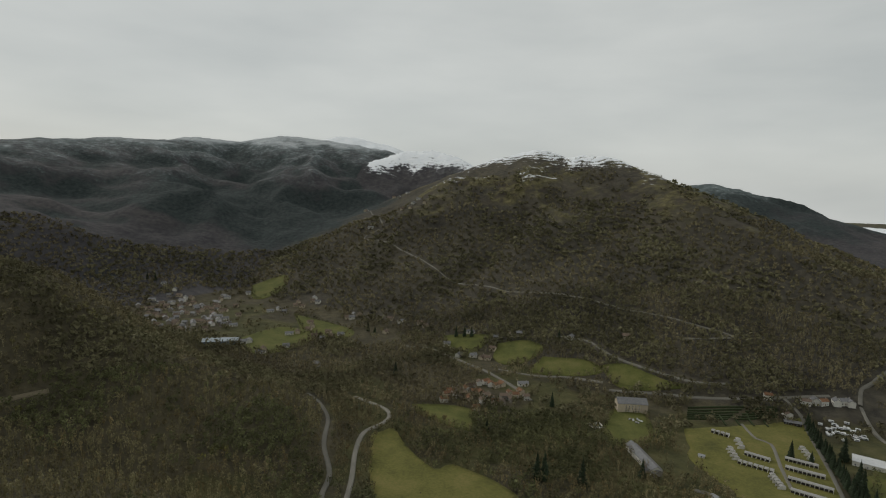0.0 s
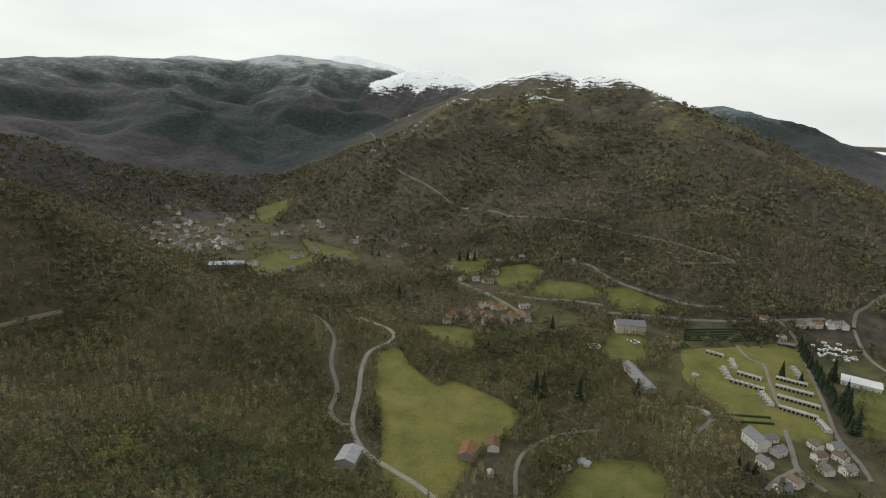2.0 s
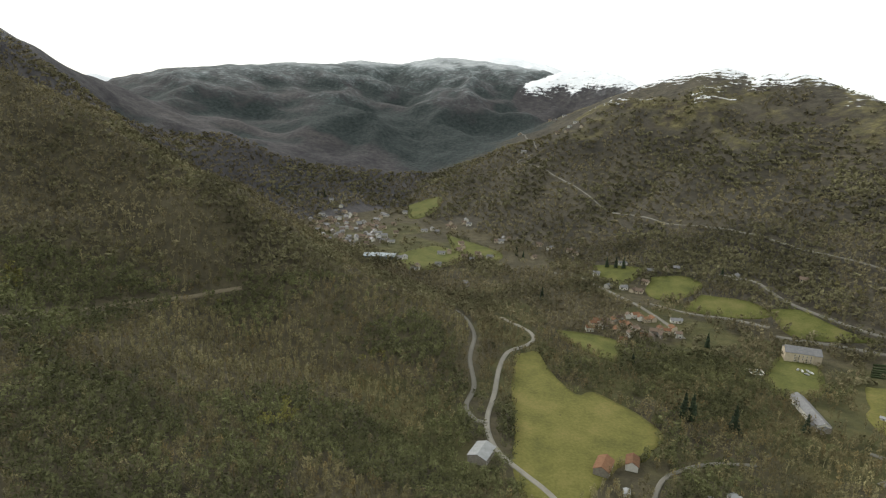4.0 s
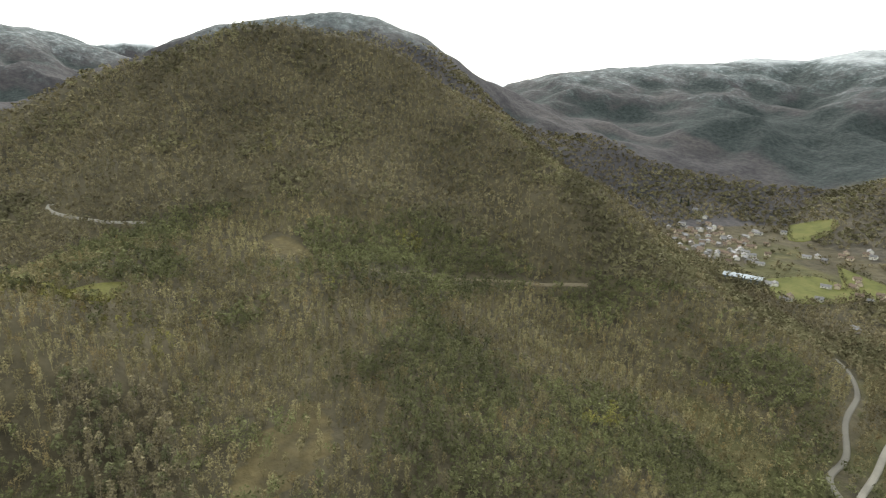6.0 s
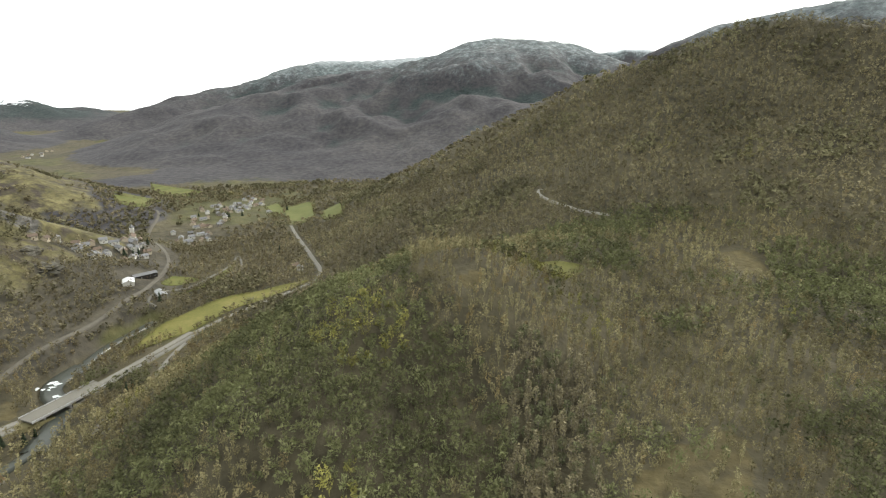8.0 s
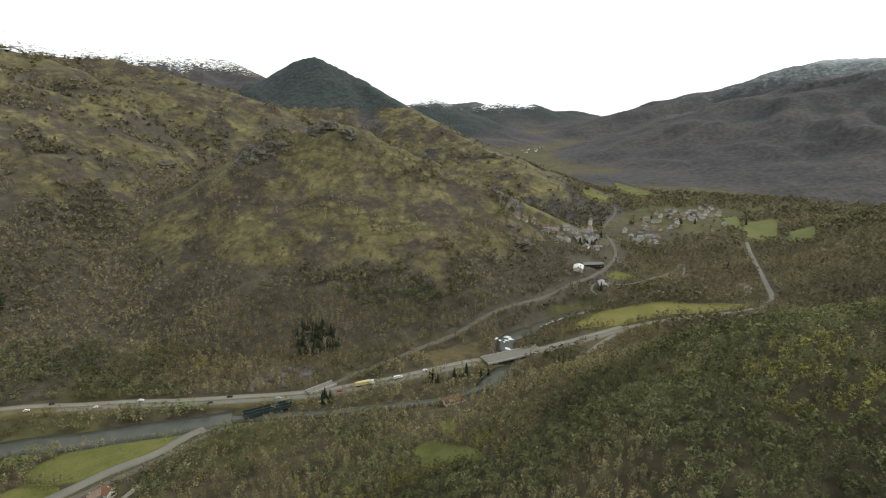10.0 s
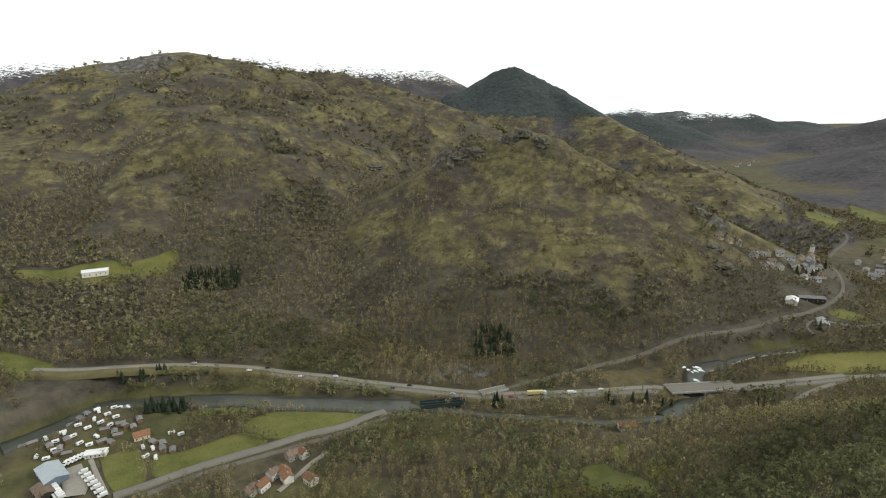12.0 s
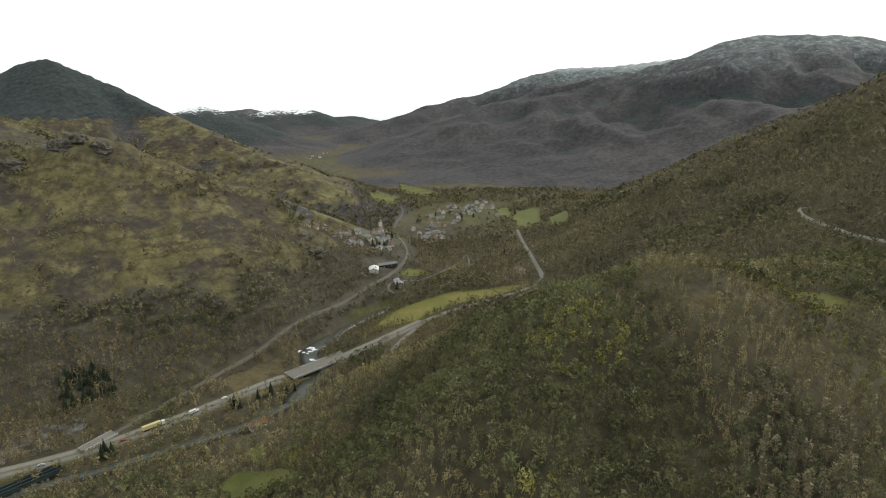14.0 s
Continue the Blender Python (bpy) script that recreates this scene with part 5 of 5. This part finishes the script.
def far(label, length, width, eaves, ridge, walls, roof):
    return lambda group: far_house(label, length, width, eaves, ridge, walls, roof, group)


def near(label, length, width, eaves, ridge, walls, roof, windows=3):
    return lambda group: house("house", label, "house", length, width, eaves, ridge, walls, roof, windows, 2, True, group)


OLD = [near("white house with an orange tiled gable roof", 8, 6.2, 4.6, 6.5, PLASTER, TILE),
       near("cream village house with a clay tile roof", 7, 6, 4.7, 6.5, CREAM, TILE, 2),
       near("stone village house under weathered brown tiles", 8.5, 6.5, 4.5, 6.4, STONE, OLD_TILE),
       near("narrow white house with brown tiles", 6.4, 5.8, 4.9, 6.6, PLASTER, OLD_TILE, 2)]
FAR = [far("white house with a grey slate roof", 9, 7, 4.2, 6.4, PLASTER, SLATE),
       far("cream house with a brown tile roof", 8.5, 6.6, 4, 6.1, CREAM, OLD_TILE),
       far("cream house with a weathered tile roof", 9, 7.4, 3.6, 6.0, CREAM, OLD_TILE),
       far("long pale house with a dark roof", 12, 7, 3.4, 5.2, PLASTER, SLATE),
       far("grey stone house with a slate roof", 7.5, 6.8, 4.8, 7, STONE, SLATE)]
settle(VILLAGE, OLD, "houses of the old village", (12, 100, 18, -70))
settle(MIDDLE, FAR, "houses along the valley road", (-25, 60, 10))
settle(TOWN_A, FAR, "houses of the town under the hill", (20, 110, -15))
settle(TOWN_B, FAR, "houses of the town under the hill", (35, 120, 0))
settle(HAMLET, FAR, "houses of the hillside hamlet", (0, 70))
MODERN = [near("white modern house with a dark slate roof", 9, 7, 4.4, 6.6, PLASTER, SLATE),
          near("white house with a low brown tile roof", 8.5, 7, 4.2, 6.0, PLASTER, OLD_TILE)]
settle(ROADSIDE, MODERN + OLD[:1], "houses beside the junction", (-8, 80))
settle(SUBURB, MODERN, "houses beside the camp", (-70, 20))
settle(SOUTH_TOWN_A, FAR, "houses of the southern village", (40, 130, 60))
settle(SOUTH_TOWN_B, FAR, "houses of the southern village", (50, 140, 20))
settle(SOUTH_EXTRA, FAR, "houses of the southern village", (45, 135, 30))
settle(TOWN_EXTRA, FAR, "houses of the town under the hill", (25, 115, -10))
settle(FAR_TOWN, FAR, "houses far up the valley", (30, 110))
settle(FARM, OLD, "houses of the roadside farm", (35, 120))


def hall(name, label, category, a, b, width, eaves, ridge, walls, roof, windows=5, storeys=1):
    """A long building between two places."""
    length = max(width * 1.2, math.dist(a, b))
    h = house(name, label, category, length, width, eaves, ridge, walls, roof, windows, storeys, False)
    h.matrix_basis = stand((a[0] + b[0]) / 2, (a[1] + b[1]) / 2, row_turn(a, b), width / 2)
    return h


def off(p, turn, reach):
    return p[0] + reach * math.cos(radians(turn)), p[1] + reach * math.sin(radians(turn))


def about(p, turn, length):
    return off(p, turn, -length / 2), off(p, turn, length / 2)


hall("barn", "large grey barn with a pale corrugated metal roof", "barn", *about(BARN_GREY[0], 80, 17), 13, 5, 7.4, STONE, SHEET, 3)
hall("barn", "stone barn with a red tiled roof beside the meadow", "barn", *about(BARN_RED[0], 78, 15), 10, 5, 7.6, STONE, TILE, 2)
hall("farmhouse", "white farmhouse with an orange tiled roof", "house", *about(HOUSE_RED[0], 85, 11), 8, 4.6, 7.0, PLASTER, TILE, 2, 2)
for n, p in enumerate(SHEDS):
    hall("shed", "small white garden shed with a metal roof", "shed", *about(p, 30 * n, 5), 3.6, 2.3, 3.0, PLASTER, SHEET, 1)
manor = hall("manor_house", "pale three-storey manor house with a tall slate roof", "manor", *about(MANOR[0], -4, 30), 13, 9.5, 14,
             CREAM, SLATE, 9, 3)
part("wing", prism(shape(), 6.4, 15.5, 9.5, 13.4), CREAM, manor).matrix_basis = Matrix.Translation((-12, 0, 0))
part("wing", prism(shape(), 6.4, 15.5, 9.5, 13.4), CREAM, manor).matrix_basis = Matrix.Translation((12, 0, 0))
part("wing_roof", prism(shape(), 6.4, 15.5, 9.5, 13.4, .25, .4), SLATE, manor).matrix_basis = Matrix.Translation((-12, 0, .1))
part("wing_roof", prism(shape(), 6.4, 15.5, 9.5, 13.4, .25, .4), SLATE, manor).matrix_basis = Matrix.Translation((12, 0, .1))
hall("barn", "long white outbuilding with a grey slate roof", "barn", *LONG_BARN, 10, 5, 8, PLASTER, SLATE, 7, 2)
hall("outbuilding", "low grey outbuilding with a slate roof", "barn", *about(ANNEX[0], -60, 13), 9, 3.4, 5.4, STONE, SLATE, 3)
hall("house", "large white house with a dark slate roof", "house", *about(BIG_HOUSE[0], 100, 17), 11, 7.5, 11, PLASTER, SLATE, 4, 2)
hall("house", "low white wing with a dark slate roof", "house", *about(BIG_WING[0], 10, 12), 7, 3.2, 5.2, PLASTER, SLATE, 3)
hall("sports_hall", "flat white sports hall with a pale metal roof", "hall", *about(POOL_HALL[0], -35, 30), 16, 4.5, 5.6, PLASTER,
     WHITE_SHEET, 7)
hall("shelter", "long low shelter with a dark slate roof", "shelter", *SHELTER, 6, 2.6, 4.0, DARK_TIMBER, SLATE, 6)
factory = hall("factory", "long factory hall with a pale blue metal roof", "factory", *about(FACTORY[0], 14, 46), 20, 6, 8,
               BLUE_WALL, BLUE_SHEET, 9)
factory.matrix_basis = stand((FACTORY[0][0] + FACTORY[1][0]) / 2, (FACTORY[0][1] + FACTORY[1][1]) / 2, 14, 14)
hall("shed", "white tent-like storage shed beside the track", "shed", *about(SW_SHED[0], 35, 15), 11, 3.6, 5.4, PLASTER, WHITE_SHEET, 2)
hall("shed", "long black timber shed with a grey roof", "shed", *SW_LONG, 10, 4, 5.6, DARK_TIMBER, SLATE, 5)
hall("mill", "grey stone mill with a row of windows", "mill", *about(SW_HALL[0], 45, 18), 9, 5, 7, STONE, SHEET, 4, 2)
hall("warehouse", "pale blue metal warehouse with a shallow roof", "warehouse", *about(WAREHOUSE[0], -62, 22), 13, 4.6, 6.4, BLUE_WALL,
     BLUE_SHEET, 4)
hall("shed", "dark timber shed with a brown roof", "shed", *about(DARK_SHED[0], -60, 14), 9, 3.4, 5, DARK_TIMBER, OLD_TILE, 2)
hall("clubhouse", "long white building with a pale flat roof", "hall", *about(LONG_WHITE[0], -6, 13), 6, 3, 3.7, PLASTER, WHITE_SHEET, 5)
hall("house", "low house with a wide orange tiled roof", "house", *ORANGE, 8, 3.2, 5.4, CREAM, TILE, 3)
hall("barn", "long white hillside barn with a metal roof", "barn", *HILL_BARN, 10, 4, 5.8, PLASTER, WHITE_SHEET, 5)
hall("works", "low works building with an orange roof", "works", *ORANGE_B, 8, 3.6, 5.2, PLASTER, TILE, 4)

church = thing("church", "white village church with a square bell tower", "church")
part("nave", prism(shape(), 20, 9, 7, 11), PLASTER, church)
part("nave_roof", prism(shape(), 20, 9, 7, 11, .25, .4), OLD_TILE, church)
tower = part("tower", block(shape(), (5, 5, 18), (-11, 0, 8), 0, .1), PLASTER, church)
part("spire", rod(shape(), 3.7, .3, (-11, 0, 17), (-11, 0, 22), 4), SLATE, tower)
church.matrix_basis = stand(*CHURCH[0], 30, 6)

# ---------------------------------------------------------------- the holiday camp
first = None
COUNT = (4, 4, 6, 7, 5, 8, 9, 10, 9, 5, 3, 4)
for n, count in enumerate(COUNT):
    a, b = ROWS[2 * n], ROWS[2 * n + 1]
    turn = row_turn(a, b)
    for k in range(count):
        s = k / (count - 1)
        m = stand(a[0] + s * (b[0] - a[0]), a[1] + s * (b[1] - a[1]), turn, 2.2, .1)
        if first is None:
            first = bungalow("white holiday cabin with a dark porch")
            first.matrix_basis = m
        else:
            copy_thing(first, m)
basin = thing("swimming_pool", "covered swimming pool with a white stone rim", "pool")
bm = shape()
for sx, sy, at in ((13, 1.6, (0, 5.2)), (13, 1.6, (0, -5.2)), (1.6, 8.8, (5.7, 0)), (1.6, 8.8, (-5.7, 0))):
    block(bm, (sx, sy, .5), (*at, .3), 0, .04)
part("rim", bm, PLASTER, basin)
part("water", block(shape(), (9.8, 8.8, .2), (0, 0, .25)), POOL_WATER, basin)
basin.matrix_basis = stand(*POOL[0], 10, 5)


def hedge(a, b, wide, tall, seed):
    """A clipped hedge between two places, with uneven sides and top."""
    n = max(3, int(math.dist(a, b) / 1.2))
    s = np.linspace(0, 1, n)
    mid = np.column_stack([a[0] + s * (b[0] - a[0]), a[1] + s * (b[1] - a[1])])
    way = np.array([b[0] - a[0], b[1] - a[1]]) / math.dist(a, b)
    side = np.array([-way[1], way[0]])
    g = np.random.default_rng(seed)
    v = []
    for k, up in ((-.5, -.4), (-.52, .6), (-.4, 1), (0, 1.06), (.4, 1), (.52, .6), (.5, -.4)):
        at = mid + side * wide * k + g.normal(0, .1, (n, 2))
        v.append(np.column_stack([at, lie(*mid.T) + tall * up + g.normal(0, .08, n)]))
    v = np.stack(v, 1)
    h = new("hedge", mesh_of("hedge", v.reshape(-1, 3), grid_faces(n, 7), HEDGE, True))
    return tagged(h, "dark clipped evergreen hedge", "hedge", "clipped hedges")


hedge(*MAZE_HEDGE, 1.6, 1.8, 1), hedge(*MAZE_HEDGE2, 1.6, 1.8, 2)
for n in range(6):
    s = n / 5
    a = [GARDEN[0][i] + s * (GARDEN[3][i] - GARDEN[0][i]) for i in (0, 1)]
    b = [GARDEN[1][i] + s * (GARDEN[2][i] - GARDEN[1][i]) for i in (0, 1)]
    gap = .45 + .04 * n
    hedge(a, [a[i] + gap * (b[i] - a[i]) for i in (0, 1)], 1.5, 1.6, 20 + n)
    hedge([a[i] + (gap + .08) * (b[i] - a[i]) for i in (0, 1)], b, 1.5, 1.6, 40 + n)
for n in range(4):
    hedge((283 + 14 * n, 545), (288 + 14 * n, 570), 1.3, 1.6, 60 + n)

# the crowded plot beside the camp
first = None
for n in range(34):
    u, w = pick.random(), pick.random()
    top = [LOT[0][i] + u * (LOT[1][i] - LOT[0][i]) for i in (0, 1)]
    low = [LOT[3][i] + u * (LOT[2][i] - LOT[3][i]) for i in (0, 1)]
    m = stand(top[0] + w * (low[0] - top[0]), top[1] + w * (low[1] - top[1]), pick.choice((-25, 65)) + pick.uniform(-6, 6), 2, .05)
    if first is None:
        first = caravan("white touring caravan parked on a plot", 4.6)
        first.matrix_basis = m
    else:
        copy_thing(first, m)
hut = None
for n, (x, y) in enumerate(CARAVANS + [(x + 6.5, y - 4) for x, y in CARAVANS] + [(x - 3, y - 8) for x, y in CARAVANS[:14]]):
    m = stand(x, y, pick.choice((20, 110)) + pick.uniform(-20, 20), 2, .05)
    if n % 2 and hut is None:
        hut = cabin("brown timber cabin with a grey roof")
        hut.matrix_basis = m
    else:
        copy_thing(hut if n % 2 else first, m)

# ---------------------------------------------------------------- parked vans
first = None
for ends, count, across in ((VANS_A, 6, 70), (VANS_B, 7, 25), (VANS_C, 8, 30)):
    for k in range(count):
        s = k / (count - 1)
        x, y = (ends[0][i] + s * (ends[1][i] - ends[0][i]) for i in (0, 1))
        m = stand(x, y, across, 2, -.55)
        if first is None:
            first = van("white camper van parked in a row", 5.6, WHITE_SHEET, "camper vans in rows")
            first.matrix_basis = m
        else:
            copy_thing(first, m)

# ---------------------------------------------------------------- bridges
def deck_height(p):
    return float(max(lie(p[0] + a, p[1] + b) for a in (-9, 0, 9) for b in (-9, 0, 9)))


def bridge(name, label, a, b, wide, rail, pillars, material, rail_material, rise):
    t = thing(name, label, "bridge")
    length = math.dist(a, b)
    z = (deck_height(a) + deck_height(b)) / 2 + rise
    part("deck", block(shape(), (length, wide, .9), (0, 0, 0), 0, .05), ASPHALT if material is CONCRETE else material, t)
    part("edge_beam", block(shape(), (length, .6, 1.4), (0, wide / 2, .1), 0, .05), material, t)
    part("edge_beam", block(shape(), (length, .6, 1.4), (0, -wide / 2, .1), 0, .05), material, t)
    for s in (-1, 1):
        bm = shape()
        block(bm, (length, .14, .16), (0, s * wide / 2, rail))
        block(bm, (length, .14, .12), (0, s * wide / 2, rail * .6))
        for n in range(int(length / 3) + 1):
            block(bm, (.14, .14, rail), (-length / 2 + n * 3, s * wide / 2, rail / 2))
        part("railing", bm, rail_material, t)
    for n in range(pillars):
        x = (n + .5) / pillars * length - length / 2
        part("pier", block(shape(), (1.6, wide * .8, 12), (x, 0, -6.3), 0, .2), CONCRETE, t)
    t.matrix_basis = pose((a[0] + b[0]) / 2, (a[1] + b[1]) / 2, z, 0, 0, row_turn(a, b))
    return t, z


bridge("viaduct", "concrete road viaduct over the river with steel railings", *VIADUCT, 14, 1.2, 3, CONCRETE, GREY_PAINT, .9)
girder, z = bridge("girder_bridge", "dark steel railway girder bridge over the river", *GIRDER, 8, 2.4, 2, STEEL, STEEL, .8)
for s in (-1, 0, 1):
    part("girder", block(shape(), (math.dist(*GIRDER), .7, 3.0), (0, s * 3.8, .9), 0, .05), STEEL, girder)
bridge("overpass", "narrow railway overpass above the dual carriageway", *OVERPASS, 7, 1.2, 2, CONCRETE, GREY_PAINT, 1.6)

# ---------------------------------------------------------------- white water below the weir
for n in range(12):
    x, y = RAPIDS[0 if n < 9 else 1]
    x, y = x + pick.uniform(-6, 6), y + pick.uniform(-8, 8)
    big = pick.uniform(.9, 2.1)
    poly = [(x + big * math.cos(a) * (1 + .5 * math.sin(3 * a + n)), y + 1.7 * big * math.sin(a) * (1 + .4 * math.cos(2 * a + n)))
            for a in np.linspace(0, 6.28, 13)[:-1]]
    edge = np.array(poly + poly[:1])
    v = np.stack([np.column_stack([np.array([x, y]) + (edge - (x, y)) * k, np.full(len(edge), -2.35 + .3 * (1 - k))])
                  for k in (1, .7, .4, .02)], 0)[:, ::-1]
    tagged(new("white_water", mesh_of("white_water", v.reshape(-1, 3), grid_faces(4, len(edge)), FOAM, True)),
           "white water foaming over stones in the river", "river", kind="structure")

# ---------------------------------------------------------------- traffic
def on_road(p, turn):
    return pose(p[0], p[1], float(max(lie(p[0] + a, p[1] + b) for a in (-4, 0, 4) for b in (-4, 0, 4))) + .85, 0, 0, turn)


lorry = thing("lorry", "articulated lorry with a white cab and pale yellow trailer", "lorry")
part("trailer", block(shape(), (12.5, 2.5, 2.7), (-2, 0, 2.55), 0, .06), YELLOW_LOAD, lorry)
part("cab", block(shape(), (2.3, 2.45, 2.9), (5.9, 0, 2.0), 0, .2), WHITE_SHEET, lorry)
part("windscreen", block(shape(), (.08, 2.0, .9), (7.06, 0, 2.5)), GLASS, lorry)
part("chassis", block(shape(), (15, 1.0, .4), (-.6, 0, .95)), RUBBER, lorry)
for sx in (-7, -5.7, -4.4, 3.6, 6.0):
    for sy in (-1.05, 1.05):
        w = part("wheel", rod(shape(), .5, .5, (0, -.16, 0), (0, .16, 0), 10), RUBBER, lorry)
        w.matrix_basis = Matrix.Translation((sx, sy, .5))
lorry.matrix_basis = on_road(TRUCK[0], row_turn(*TRUCK))
delivery = van("white box lorry driving on the dual carriageway", 7.5, WHITE_SHEET, "lorries on the road")
delivery.matrix_basis = on_road(WHITE_TRUCK[0], row_turn(*WHITE_TRUCK))
for n, p in enumerate(CARS):
    paint, word = ((WHITE_SHEET, "white"), (BLACK_PAINT, "black"), (GREY_PAINT, "silver"), (RED_PAINT, "red"))[(0, 1, 0, 0, 1, 1, 2, 2, 3, 0)[n]]
    line = ROADS["motorway"][1]
    k = min(range(len(line) - 1), key=lambda i: math.dist(p, line[i]) + math.dist(p, line[i + 1]))
    c = car(paint, word + " car driving on the dual carriageway")
    q = middle[np.argmin(np.hypot(*(middle - p).T))]
    turn = row_turn(line[k], line[k + 1])
    c.matrix_basis = on_road(off(q, turn + 90, 3.4 if n % 2 else -3.4), turn)

for n, (x, y) in enumerate(MANOR_CARS):
    parked = car(WHITE_SHEET if n % 2 else GREY_PAINT, ("white" if n % 2 else "silver") + " car parked in front of the manor house")
    parked["group"] = "cars parked at the manor"
    parked.matrix_basis = stand(x, y, 60 + 20 * n, 2, -.5)

# ---------------------------------------------------------------- crags
for n, (x, y) in enumerate(CRAGS):
    high = 9 if n < 6 else 6 if n < 11 else 7
    rock = crag((pick.uniform(13, 20), pick.uniform(9, 14), high * 1.25), n)
    rock.matrix_basis = pose(x, y, float(lie(x, y)) - high * .75, 0, 0, pick.uniform(0, 360))

# ---------------------------------------------------------------- conifers that stand out singly
FIR_KINDS = [fir(17, 3.4, 3, "dark green spruce standing alone", "dark conifers of the valley"),
             fir(12, 2.7, 4, "dark green spruce standing alone", "dark conifers of the valley"),
             fir(9, 2.2, 5, "dark green spruce standing alone", "dark conifers of the valley")]
TALL_FIR = fir(25, 5.2, 6, "tall dense cypress-like conifer", "tall conifers beside the camp")
ROW_FIR = fir(15, 3.6, 8, "dense dark conifer of a windbreak row", "windbreak conifers")
used = set()


def plant(kind, x, y):
    m = stand(x, y, pick.uniform(0, 360), 1.0, .1)
    if kind in used:
        return copy_thing(kind, m)
    used.add(kind)
    kind.matrix_basis = m
    return kind


for n, (x, y) in enumerate(FIRS[:20]):
    plant(TALL_FIR if n < 3 else FIR_KINDS[pick.randrange(2)], x, y)
for x, y in FIRS[20:] + FIRS_SW:
    plant(FIR_KINDS[1 + pick.randrange(2)], x, y)
for x, y in FIRS_BIG:
    plant(TALL_FIR, x, y)
for n in range(30):
    s = n / 29
    plant(ROW_FIR, FIR_ROW[0][0] + s * (FIR_ROW[1][0] - FIR_ROW[0][0]) + pick.uniform(-1.6, 1.6),
          FIR_ROW[0][1] + s * (FIR_ROW[1][1] - FIR_ROW[0][1]) + pick.uniform(-1, 1))
for corners, count in ((GROVE, 80), (GROVE_B, 22), (GROVE_C, 40)):
    c = np.array(corners)
    for n in range(count):
        u, w = pick.random(), pick.random()
        p = (c[0] * (1 - u) + c[3] * u) * (1 - w) + (c[1] * (1 - u) + c[2] * u) * w
        plant(FIR_KINDS[1 + pick.randrange(2)], float(p[0]), float(p[1]))

# ---------------------------------------------------------------- bare trees nearest to the camera, one by one
TREES = [bare_tree(10.5, 2.7, 1, CROWN_A, "bare grey-brown tree with a rounded crown"),
         bare_tree(9.0, 3.1, 2, CROWN_A, "bare grey-brown tree with a rounded crown"),
         bare_tree(12.0, 2.2, 3, CROWN_A, "slender bare tree with a pale trunk"),
         bare_tree(8.5, 3.0, 4, CROWN_B, "olive-green ivy-clad tree on the slope"),
         bare_tree(7.0, 2.8, 5, CROWN_B, "olive-green evergreen oak on the slope")]
for x, y, z in SINGLE:
    plant(TREES[pick.randrange(5)], float(x), float(y))
